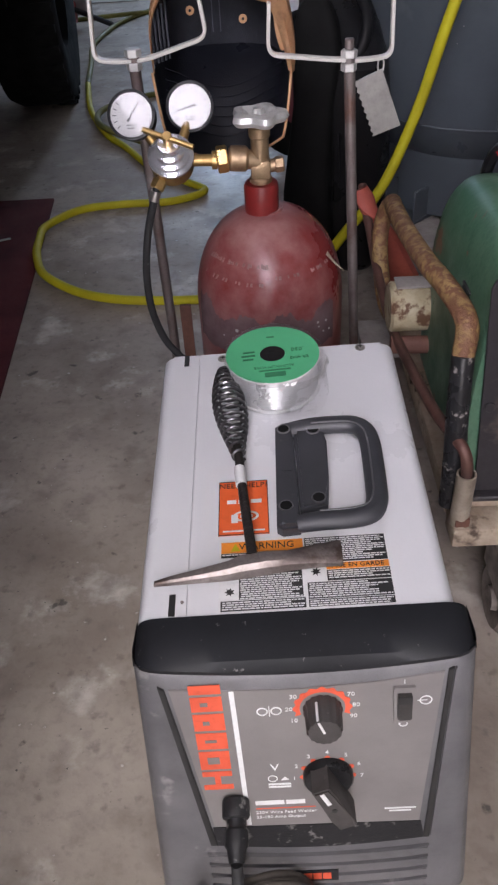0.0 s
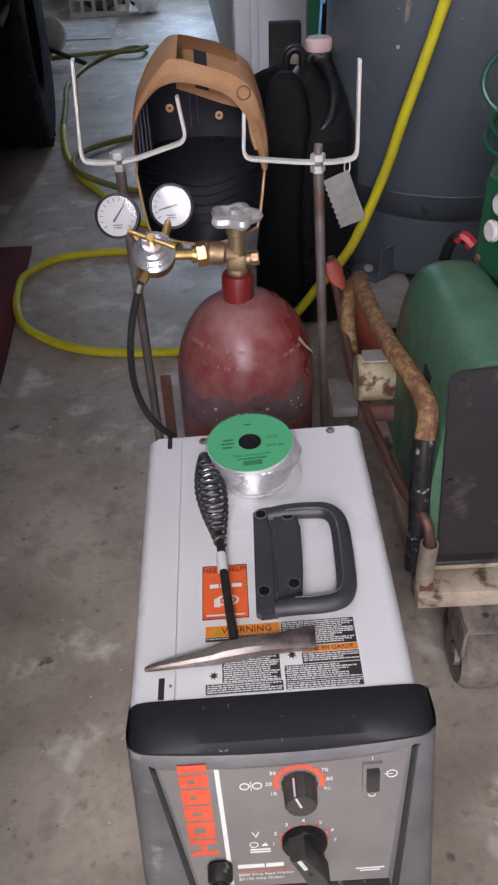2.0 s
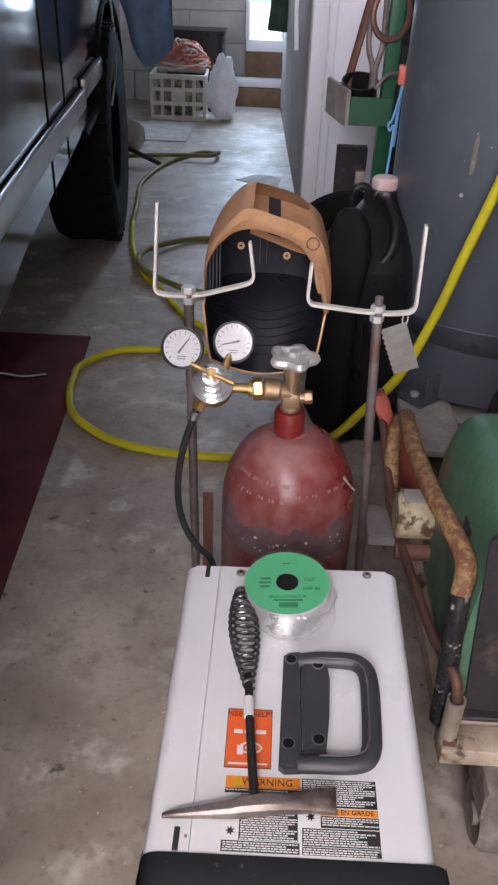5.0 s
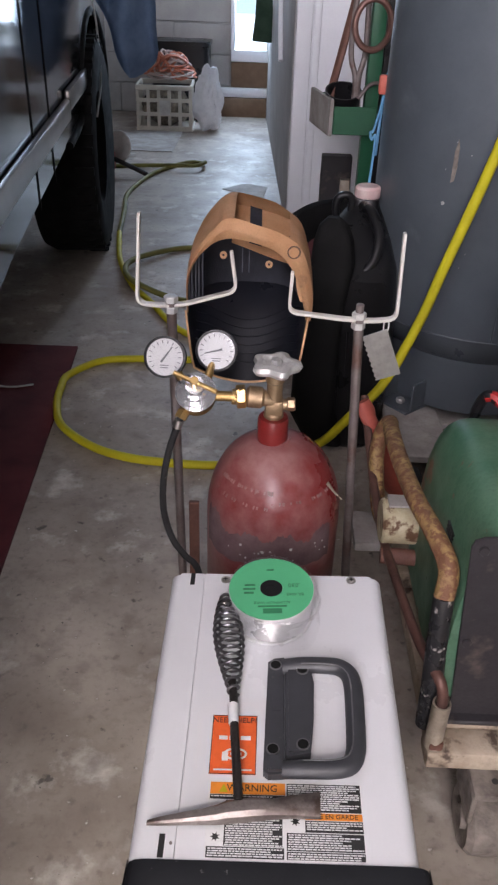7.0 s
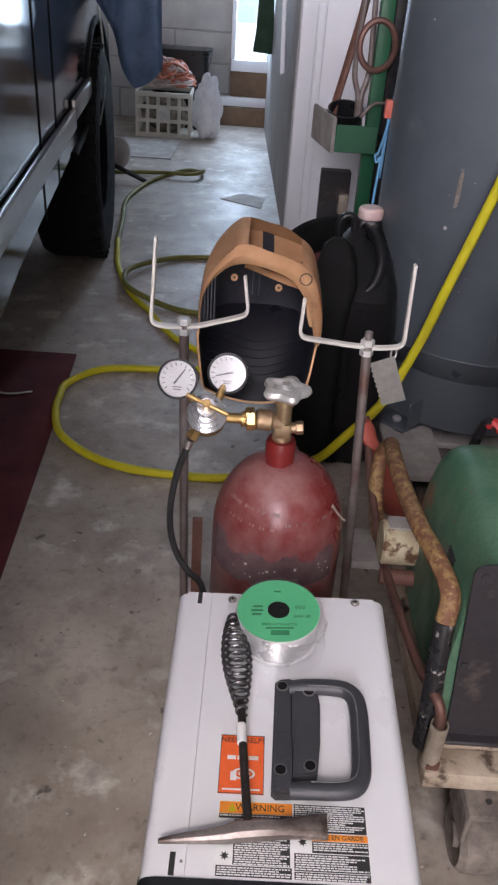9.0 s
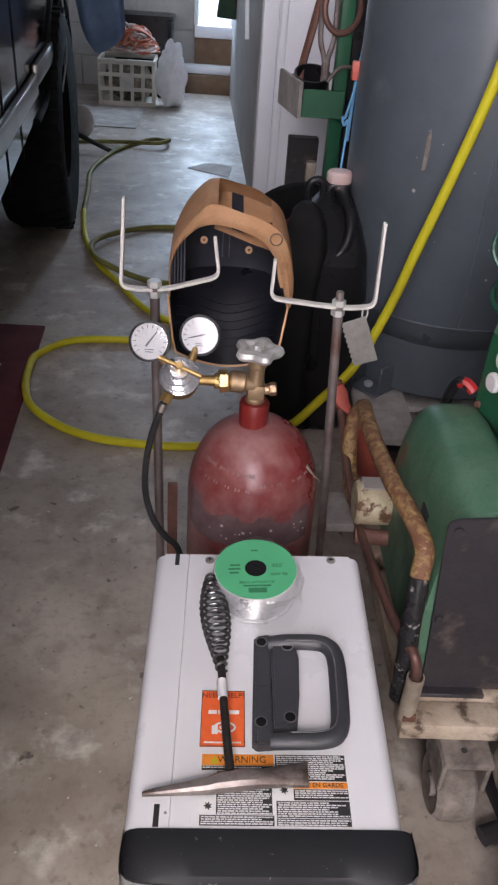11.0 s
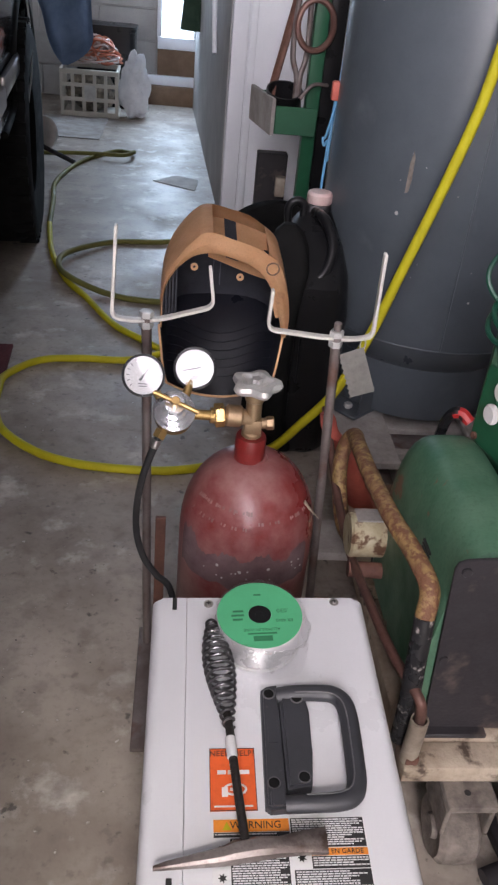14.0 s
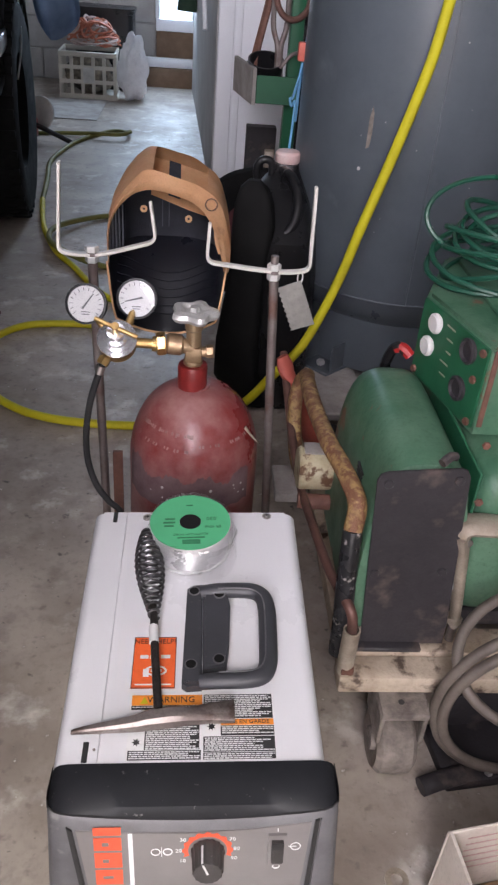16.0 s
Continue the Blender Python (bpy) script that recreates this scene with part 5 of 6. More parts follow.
for x0, x1, y0, y1 in ((-0.03, -0.018, 0.004, 0.0065), (-0.032, -0.018, -0.002, 0.0005), (-0.031, -0.02, -0.008, -0.0055), (-0.016, 0.016, -0.0285, -0.0265), (-0.004, 0.004, 0.028, 0.030)):
    part("printed_bar", box(x0, x1, y0, y1, 0.0411, 0.0415), "ink_green", gl)
part("label_block", box(-0.0105, 0.0105, -0.038, -0.031, 0.0411, 0.0415), "ink_green", gl)
wrap = revolve([(0.049, 0.0445), (0.0505, 0.041), (0.050, 0.03), (0.0505, 0.015), (0.051, 0.002)], 60)
for v in wrap.verts:
    a = math.atan2(v.co.y, v.co.x)
    k = 0.0040 * noise.noise(v.co * 90) + (0.014 * max(0, math.cos(a + 0.9)) ** 5)
    v.co.x *= 1 + k / 0.05
    v.co.y *= 1 + k / 0.05
part("wrap", wrap, "film", sp, "crumpled clear plastic wrap")

# ---------- cart, gas bottle, regulator, hanger rods ----------
cart = thing("welder_cart", "home-made steel welding cart with tall hanger rods", "cart")
part("tray", box(-0.135, 0.14, -0.2, 0.20, -0.008, 0.0, 0.002, 1, WM @ pose(0, 0, -0.3125)), "plastic_black", cart)
part("bottle_shelf", box(-0.155, 0.145, 0.225, 0.47, 0.05, 0.058, 0.002, 1), "rod_steel", cart)
for x in (-0.12, 0.12):
    part("rail", box(x - 0.012, x + 0.012, -0.18, 0.47, 0.034, 0.0495, 0.002, 1), "rust", cart)
for x in (-0.105, 0.105):
    w_ = part("cart_wheel", revolve([(0.0, -0.015), (0.05, -0.015), (0.068, -0.012), (0.07, 0.0), (0.068, 0.012), (0.05, 0.015), (0.0, 0.015)], 32, pose(x, 0.43, 0.07, 0, 90, 0)), "rubber", cart)
for x in (-0.1, 0.1):
    part("caster", disc(0.017, 0.02, 20, 0.003, pose(x - 0.01, -0.16, 0.017, 0, 90, 0)), "rubber", cart)
LB, LT = (-0.141, 0.437, 0.058), (-0.1505, 0.437, 0.655)
RB, RT = (0.131, 0.437, 0.058), (0.1005, 0.437, 0.648)
for a, b, nm in ((LB, LT, "left"), (RB, RT, "right")):
    part("hanger_rod", tube([a, b], 0.0068, 14, smooth=False), "rod_steel", cart, "dull steel hanger rod")


def bend(pts, r=0.012, n=4):
    """Rounds the corners of a polyline."""
    p = [Vector(q) for q in pts]
    out = [p[0]]
    for a, b, c in zip(p, p[1:], p[2:]):
        u, w = (a - b).normalized(), (c - b).normalized()
        k = min(r, (a - b).length * 0.4, (c - b).length * 0.4)
        for i in range(n + 1):
            t = i / n
            out.append((b + u * k) * (1 - t) ** 2 + b * 2 * t * (1 - t) + (b + w * k) * t ** 2)
    return out + [p[-1]]


part("hook_bar", strip(bend([(-0.190, 0.449, 0.769), (-0.1945, 0.430, 0.655), (-0.168, 0.433, 0.651), (-0.134, 0.440, 0.651), (-0.064, 0.449, 0.669), (-0.072, 0.452, 0.722)]), 0.011, 0.0042), "bar_paint", cart, "cream painted flat hook bar")
part("hook_bar", strip(bend([(0.0085, 0.43, 0.705), (0.006, 0.426, 0.652), (0.080, 0.435, 0.641), (0.118, 0.441, 0.637), (0.152, 0.449, 0.638), (0.147, 0.440, 0.758)]), 0.011, 0.0042), "bar_paint", cart, "cream painted flat hook bar")
for (x, y, z), d in (((-0.1505, 0.437, 0.641), 0), ((0.1005, 0.437, 0.628), 0)):
    part("nut", disc(0.0095, 0.009, 6, 0.001, pose(x, y, z - 0.001)), "zinc", cart)
    part("bolt_head", disc(0.0098, 0.009, 6, 0.0012, pose(x, y, z + 0.0135)), "zinc", cart)
    if x > 0:
        part("bolt_end", disc(0.0055, 0.012, 14, 0.001, pose(x, y, z + 0.022)), "rod_steel", cart)
part("stay", box(-0.132, -0.116, 0.445, 0.452, 0.058, 0.318, 0.001, 1), "rust", cart, "rusty flat upright stay")
for sx in (-1, 1):
    part("bottle_strap", tube([(0.004 + sx * 0.1, 0.40, 0.07), (0.0 + sx * 0.108, 0.30, 0.2), (0.0 + sx * 0.098, 0.255, 0.30)], 0.013, 10, flat=0.35), "paper", cart, "frayed pale strap")
tag = prism([(0.0, 0.0)] + [(0.0 + (0.0025 if i % 2 else 0.0), -0.004 - 0.0042 * i) for i in range(16)] + [(0.0, -0.07), (0.036, -0.072), (0.036, 0.0)], 0, 0.0016, pose(0.107, 0.4405, 0.613, 90, -22, 2))
tg = thing("tip_gauge_tag", "notched thin steel gauge tag hanging from the hook bar", "tag")
part("blade", tag, "brush_metal", tg)
part("wire_ring", tube([(0.139 + 0.0035 * math.cos(a), 0.442, 0.630 + 0.009 * math.sin(a)) for a in [i * math.pi / 5 for i in range(10)]], 0.0011, 6, closed=True, steps=3), "zinc", tg)

CX, CY, CR = -0.002, 0.362, 0.094
ZS, HS = 0.322, 0.114   # height of the straight side, height of the shoulder
gas = thing("gas_cylinder", "dark red shielding gas cylinder with scuffed grey patches", "gas cylinder", pose(CX, CY, 0.0585))
prof_c = [(0, 0.0), (CR - 0.006, 0.0), (CR, 0.008), (CR, ZS)] + [(0.018 + (CR - 0.018) * math.cos(radians(a)), ZS + HS * math.sin(radians(a))) for a in range(5, 90, 7)] + [(0.018, 0.438), (0.0, 0.438)]
part("bottle", revolve(prof_c, 72), "cyl_red", gas)
part("neck_ring", revolve([(0.0, 0.432), (0.0195, 0.432), (0.0205, 0.436), (0.0205, 0.466), (0.0192, 0.470), (0, 0.470)], 36, pose(-0.006, 0, 0)), "neck_red", gas, "red neck collar")
random.seed(11)
for row, (a0, a1) in enumerate(((205, 268), (205, 268), (275, 335))):
    zz = (0.397, 0.378, 0.385)[row]
    a = a0
    while a < a1:
        if random.random() < 0.8:
            th = math.asin(min(1, (zz - ZS) / HS))
            rr = 0.018 + (CR - 0.018) * math.cos(th)
            part("stamped_mark", box(-0.0006 - 0.0014 * random.random(), 0.0012, -0.0005, 0.0003, -0.0036 * random.uniform(0.3, 1), 0.0036 * random.uniform(0.4, 1), m=pose(0, 0, 0, 0, 0, a + 90) @ pose(0, -rr - 0.0002, zz, -44, 0, 0)), "stamp", gas)
        a += random.choice((2.2, 3.4, 4.6, 7))
for a, zz in [(243, 0.318), (262, 0.314), (285, 0.319)] + [(random.uniform(212, 325), random.uniform(0.295, 0.320)) for k in range(14)]:
    part("paint_chip", disc(0.0022 if a in (243, 262, 285) else random.uniform(0.0008, 0.0017), 0.0006, 8, 0, pose(0, 0, 0, 0, 0, a) @ pose(CR + 0.0010, 0, zz, 0, 90, 0)), "paper", gas)
patch = bmesh.new()
pr = []
for i in range(121):
    a = radians(200 + 125 * i / 120)
    lo = 0.285 + 0.010 * noise.noise((i * 0.085, 0, 3.1))
    hi = 0.334 + 0.030 * noise.noise((i * 0.04, 5.2, 0)) + 0.008 * noise.noise((i * 0.23, 1.2, 0)) + 0.004 * noise.noise((i * 0.7, 2.2, 0))
    hi = max(hi, lo + 0.001)
    ring_ = []
    for k in range(5):
        z = lo + (hi - lo) * k / 4
        th = math.asin(max(0.0, min(1, (z - ZS) / HS)))
        rr = CR if z < ZS else 0.018 + (CR - 0.018) * math.cos(th)
        ring_.append(patch.verts.new(((rr + 0.0009) * math.cos(a), (rr + 0.0009) * math.sin(a), z)))
    pr.append(ring_)
for p, q in zip(pr, pr[1:]):
    for k in range(4):
        patch.faces.new((p[k], q[k], q[k + 1], p[k + 1]))
part("worn_patch", patch, "worn", gas, "dull grey-purple worn patch")
part("torn_tag", tube([(0.070, -0.040, 0.394), (0.080, -0.043, 0.382), (0.092, -0.048, 0.372)], lambda t: 0.0038 * (1 - t) + 0.0008, 8, flat=0.3), "wood", gas, "torn paper tag stuck on the shoulder")
VX, VY = CX - 0.006, CY
val = part("valve_body", join(box(-0.0115, 0.0115, -0.011, 0.011, 0.477, 0.498, 0.002, 2, pose(-0.006, 0, 0)), disc(0.0135, 0.008, 24, 0.002, pose(-0.006, 0, 0.4695)), disc(0.0105, 0.03, 20, 0.002, pose(-0.006, 0, 0.497)), disc(0.0125, 0.014, 20, 0.002, pose(-0.006, 0, 0.522)), rod((-0.005, -0.001, 0.488), (0.012, -0.001, 0.490), 0.0075), rod((0.011, -0.001, 0.490), (0.022, -0.001, 0.491), 0.0092, 6, 0.0015)), "bronze", gas, "tarnished brass cylinder valve")
part("outlet", join(rod((-0.006, 0, 0.495), (-0.022, -0.002, 0.499), 0.011, 20), rod((-0.02, -0.002, 0.499), (-0.043, -0.003, 0.501), 0.0145, 24, 0.003)), "bronze", gas)
hw = revolve([(0.0, 0.0), (0.012, 0.0), (0.018, 0.004), (0.027, 0.003), (0.030, 0.008), (0.028, 0.014), (0.019, 0.016), (0.013, 0.012), (0.007, 0.012), (0.006, 0.018), (0, 0.019)], 60, pose(-0.006, 0, 0.537), (5, 0.15))
part("handwheel", hw, "zinc", gas, "lobed silver valve handwheel")

reg = thing("gas_regulator", "brass and chrome gas regulator with two white pressure gauges", "regulator", pose(CX, CY, 0.0585))
part("union_nut", disc(0.0155, 0.013, 6, 0.0015, along((-0.0435, -0.003, 0.501), (-0.056, -0.004, 0.500))), "brass", reg)
part("inlet_pipe", join(rod((-0.056, -0.004, 0.500), (-0.092, -0.008, 0.503), 0.0068, 16), rod((-0.056, -0.004, 0.500), (-0.062, -0.0045, 0.5005), 0.0105, 16)), "brass", reg)
rb = along((-0.108, -0.008, 0.500), (-0.107, -0.038, 0.533))
part("regulator_body", revolve([(0, -0.012), (0.019, -0.012), (0.0245, -0.006), (0.0245, 0.012), (0, 0.012)], 36, rb), "brass", reg)
part("bonnet", revolve([(0.0, 0.0125), (0.0255, 0.0125), (0.0265, 0.015), (0.0265, 0.019), (0.0225, 0.021), (0.022, 0.026), (0.0175, 0.028), (0.0165, 0.034), (0.0125, 0.0355), (0.012, 0.046), (0.0, 0.047)], 40, rb), "chrome", reg, "stepped chrome bonnet")
part("adjusting_screw", join(disc(0.0055, 0.018, 12, 0.001, rb @ pose(0, 0, 0.045)), tube([rb @ Vector((-0.026, 0.011, 0.058)), rb @ Vector((0.028, -0.013, 0.058))], 0.0032, 10, smooth=False)), "brass", reg, "brass tee adjusting screw")
for nm, c, r in (("l", (-0.147, -0.011, 0.557), 0.0255), ("r", (-0.084, 0.022, 0.553), 0.0262)):
    d = (Vector((-0.03, -0.90, 0.42 - (0.07 if nm == "r" else 0))) + Vector((0.0, 0, 0))).normalized()
    base = along(Vector(c), Vector(c) + d)
    ga = part("pressure_gauge", revolve([(0, -0.022), (r - 0.003, -0.022), (r, -0.019), (r, 0.0), (r + 0.001, 0.001), (r + 0.001, 0.004), (r - 0.002, 0.0045), (r - 0.0022, 0.001), (0, 0.001)], 44, base), "plastic_black", reg, "round black-rimmed pressure gauge")
    part("dial", disc(r - 0.0022, 0.0006, 40, 0, base @ pose(0, 0, 0.0012)), "gauge_white", ga, "white gauge dial")
    ticks = [box(-0.0005, 0.0005, r - 0.0085, r - 0.0045, 0.0019, 0.0024, m=base @ pose(0, 0, 0, 0, 0, a)) for a in range(-130, 131, 20)]
    part("tick_marks", join(*ticks), "bezel_grey", ga)
    part("printed_marks", join(*[box(-0.006 + 0.001 * i, 0.006 - 0.001 * i, -0.011 - 0.003 * i, -0.0098 - 0.003 * i, 0.0019, 0.0021, m=base) for i in range(2)]), "bezel_grey", ga)
    part("needle", prism([(-0.0015, -0.008), (0.0015, -0.008), (0.0007, 0.016), (-0.0007, 0.016)], 0.0022, 0.0026, base @ pose(0, 0, 0, 0, 0, -35 if nm == "l" else 105)), "bezel_grey", ga)
    part("lens", disc(r - 0.0023, 0.0005, 40, 0, base @ pose(0, 0, 0.0036)), "glass", ga).visible_shadow = False
    stem = (-0.122, -0.006, 0.517) if nm == "l" else (-0.096, -0.002, 0.518)
    part("stem", rod(stem, Vector(c) - d * 0.012, 0.0055, 12), "brass", ga)
part("outlet_fitting", join(rod((-0.122, -0.026, 0.488), (-0.127, -0.032, 0.480), 0.0085, 6, 0.001), rod((-0.112, -0.014, 0.496), (-0.123, -0.028, 0.486), 0.006)), "brass", reg)
part("gas_hose", tube([(-0.126, -0.031, 0.482), (-0.132, -0.033, 0.465), (-0.144, -0.033, 0.425), (-0.152, -0.033, 0.375), (-0.152, -0.033, 0.325), (-0.141, -0.035, 0.282), (-0.123, -0.042, 0.258), (-0.102, -0.058, 0.242), (-0.085, -0.11, 0.18)], 0.0047, 12), "rubber", reg, "black rubber gas hose with grey scuffs")
part("hose_clamp", tube([(-0.128, -0.0317, 0.478), (-0.1315, -0.033, 0.467)], 0.0062, 12, smooth=False), "steel", reg)

# ---------- cap hung on the hook bars ----------
cap = thing("baseball_cap", "tan leather baseball cap with black lining, hung on the hook bars", "cap", pose(-0.048, 0.478, 0.672))
RIM = [(-0.083, -0.045), (-0.083, -0.008), (-0.079, 0.014), (-0.068, 0.034), (-0.050, 0.052), (-0.026, 0.060), (0.006, 0.055), (0.038, 0.042), (0.056, 0.022), (0.068, -0.004), (0.075, -0.030), (0.079, -0.050)]
EDGE = [(-0.086, -0.046), (-0.086, -0.004), (-0.081, 0.024), (-0.067, 0.049), (-0.048, 0.072), (-0.028, 0.086), (0.008, 0.078), (0.046, 0.065), (0.069, 0.046), (0.082, 0.010), (0.088, -0.025), (0.087, -0.052)]
rim_c = [(p.x, p.y) for p in curve_points([(x, z, 0) for x, z in RIM], 5)]
edge_c = [(p.x, p.y) for p in curve_points([(x, z, 0) for x, z in EDGE], 5)]
NC = len(rim_c)


def cap_shell(rings_, skip=None):
    """Rings of (x, y, z) from one ear over the top to the other, joined into a skin."""
    bm = bmesh.new()
    vs = [[bm.verts.new(p) for p in ring_] for ring_ in rings_]
    for j, (a, b) in enumerate(zip(vs, vs[1:])):
        for i in range(NC - 1):
            if skip and skip(j, i):
                continue
            bm.faces.new((a[i], a[i + 1], b[i + 1], b[i]))
    bmesh.ops.solidify(bm, geom=list(bm.faces), thickness=0.0018)
    return bm


def cap_ring(k, y, lift=0.0, wob=0.0, seed=0.0):
    ZC = -0.048
    return [(x * k, y + wob * noise.noise((x * 22, seed, z * 22)), ZC + (z - ZC) * k + lift + 1.2 * wob * noise.noise((x * 30, seed + 4.0, z * 30))) for x, z in edge_c]


band_r = [[(x * (1 - u) + ex * u, -0.006 + 0.004 * u - 0.007 * math.sin(math.pi * u) + 0.002 * noise.noise((i * 0.35, u * 2, 1.0)), z * (1 - u) + ez * u) for i, ((x, z), (ex, ez)) in enumerate(zip(rim_c, edge_c))] for u in (0.0, 0.25, 0.5, 0.75, 1.0)]
part("strap_band", cap_shell(band_r), "leather", cap, "tan leather back strap and edge band")
skin = [cap_ring(1.0, -0.002)] + [cap_ring(k, y, lf, 0.004, j * 1.7) for j, (k, y, lf) in enumerate(((1.01, 0.014, 0.001), (1.015, 0.038, 0.003), (1.015, 0.062, 0.005), (1.01, 0.086, 0.006), (1.0, 0.108, 0.006), (0.96, 0.124, 0.004), (0.86, 0.14, 0.0), (0.66, 0.152, 0.0), (0.35, 0.158, 0.0), (0.02, 0.16, 0.0)))]
part("crown", cap_shell(skin, lambda j, i: j <= 4 and 26 <= i <= 35), "leather", cap, "tan leather crown with an arched opening over the strap")
dome = [[(x * s, 0.002 + 0.118 * math.sqrt(max(0.0, 1 - s ** 4)), -0.048 + (z + 0.048) * s) for x, z in ((ex * 0.965, ez * 0.955) for ex, ez in edge_c)] for s in (1.0, 0.99, 0.96, 0.92, 0.86, 0.76, 0.62, 0.45, 0.25, 0.02)]
part("lining", cap_shell(dome, lambda j, i: j <= 3 and 24 <= i <= 37), "lining", cap, "black quilted lining")
# tan inner flap seen through the arched opening, with its dark keeper
flap = bmesh.new()
fv = []
for i in range(9):
    u = i / 8
    fv.append([flap.verts.new((-0.026 + 0.084 * u, 0.110 - 0.092 * v, 0.074 - 0.022 * u - 0.030 * v + 0.003 * math.sin(3 * u + 2 * v))) for v in (0.0, 0.33, 0.66, 1.0)])
for p, q in zip(fv, fv[1:]):
    for k in range(3):
        flap.faces.new((p[k], q[k], q[k + 1], p[k + 1]))
bmesh.ops.solidify(flap, geom=list(flap.faces), thickness=0.0015)
part("inner_flap", flap, "leather", cap, "tan leather flap under the opening")
keep = bmesh.new()
kv = [[keep.verts.new((x + 0.002 * v, 0.110 - 0.092 * v - 0.001, 0.0775 - 0.022 * (x + 0.026) / 0.084 - 0.030 * v)) for v in (0.0, 0.5, 0.9)] for x in (-0.004, 0.004, 0.013)]
for p, q in zip(kv, kv[1:]):
    for k in range(2):
        keep.faces.new((p[k], q[k], q[k + 1], p[k + 1]))
bmesh.ops.solidify(keep, geom=list(keep.faces), thickness=0.002)
part("strap_keeper", keep, "lining", cap, "dark stitched strap keeper")
part("snap_mark", tube([(0.058 + 0.008 * math.cos(a), -0.0105, 0.046 + 0.008 * math.sin(a)) for a in [i * math.pi / 5 for i in range(10)]], 0.0011, 6, closed=True, steps=3), "wood_brown", cap, "worn ring of a hidden snap")


def on_dome(x, z):
    """Depth of the lining at a place across the opening."""
    a = math.atan2(z + 0.048, x)
    r = min((math.hypot(ex * 0.965, ez * 0.955 + 0.048) for ex, ez in edge_c if abs(math.atan2(ez + 0.048, ex) - a) < 0.12), default=0.09)
    s = min(1.0, math.hypot(x, z + 0.048) / r)
    return 0.002 + 0.118 * math.sqrt(max(0.0, 1 - s ** 4))


for x, z in ((-0.042, -0.002), (0.026, -0.016)):
    part("eyelet", revolve([(0.0018, 0), (0.0055, 0), (0.0055, 0.002), (0.0018, 0.002), (0.0018, 0)], 16, pose(x, on_dome(x, z) - 0.003, z, 75, 0, 0)), "leather", cap, "stitched tan eyelet")
for x in (-0.014, -0.004):
    part("stitching", tube([(x, on_dome(x, z) - 0.003, z) for z in (0.03, 0.01, -0.01, -0.03)], 0.0007, 5, steps=3), "stitch", cap)
for k in range(5):
    part("sweatband_fold", tube([(-0.083 + 0.0042 * k, 0.004 + 0.006 * k, z) for z in (-0.038, -0.01, 0.012 + 0.004 * k)], 0.0016, 6, steps=3), "lining", cap)
part("sweatband_turn", tube([(0.066, 0.014, 0.010), (0.073, 0.012, -0.010), (0.074, 0.014, -0.032)], lambda t: 0.003 + 0.005 * math.sin(math.pi * t), 10, flat=0.4, up=(0, 1, 0)), "leather", cap, "turned tan edge of the sweatband")


def bill_at(u, v):
    w = 0.086 - 0.014 * v
    return Vector((u * w - 0.002, (0.006 + 0.116 * math.sqrt(max(0.0, 1 - min(1, abs(u)) ** 4))) * (1 - v ** 0.8) + (0.015 - 0.03 * u * u) * v ** 0.8, -0.044 - 0.004 * u * u * (1 - v) - 0.118 * v + 0.035 * v ** 3 * u * u))


bl = bmesh.new()
bv = [[bl.verts.new(bill_at(-1 + i / 12, j / 14)) for i in range(25)] for j in range(15)]
for p, q in zip(bv, bv[1:]):
    for i in range(24):
        bl.faces.new((p[i], p[i + 1], q[i + 1], q[i]))
bmesh.ops.solidify(bl, geom=list(bl.faces), thickness=0.003)
part("bill", bl, "bill_black", cap, "black glossy stitched underside of the bill")
part("bill_edge", tube([bill_at(-1, j / 10) for j in range(11)] + [bill_at(-1 + i / 6, 1) for i in range(1, 12)] + [bill_at(1, 1 - j / 10) for j in range(11)], 0.0018, 6, steps=2), "leather", cap, "tan edge piping")
for k in range(6):
    d = 0.22 + 0.085 * k
    part("stitching", tube([bill_at(u * (0.90 + 0.01 * k), d + 0.14 - 0.30 * u * u * (1 - 0.3 * d)) + Vector((0, -0.0035, 0)) for u in (-0.98, -0.8, -0.6, -0.4, -0.2, 0, 0.2, 0.4, 0.6, 0.8, 0.98)], 0.0010, 5, steps=3), "bill_black", cap)

# ---------- generator on its wooden trolley ----------
tro = thing("wooden_trolley", "low trolley of weathered boards on caster wheels", "trolley")
part("board", box(0.209, 1.0, 0.108, 0.150, 0.154, 0.184, 0.003, 2), "wood", tro)
part("board", box(0.212, 1.0, 0.1515, 0.20, 0.158, 0.190, 0.003, 2), "wood", tro)
part("board", box(0.215, 1.0, 0.45, 0.54, 0.154, 0.186, 0.003, 2), "wood", tro)
part("rail", box(0.222, 0.262, 0.202, 0.95, 0.12, 0.153, 0.003, 2), "wood", tro)
part("rail", box(0.85, 0.9, 0.202, 0.95, 0.12, 0.153, 0.003, 2), "wood", tro)
part("cross_plate", box(0.16, 0.30, 0.60, 0.70, 0.105, 0.125, 0.003, 2), "wood_grey", tro)
blk_ = part("caster_block", join(box(0.268, 0.336, 0.072, 0.150, 0.139, 0.152, 0.003, 2), box(0.268, 0.275, 0.075, 0.150, 0.085, 0.139, 0.002, 1), box(0.329, 0.336, 0.075, 0.150, 0.085, 0.139, 0.002, 1)), "dust_and_highlight", tro, "dusty metal caster bracket")
part("bolt_hole", disc(0.0045, 0.0006, 14, 0, pose(0.298, 0.094, 0.1521)), "ink_black", blk_)
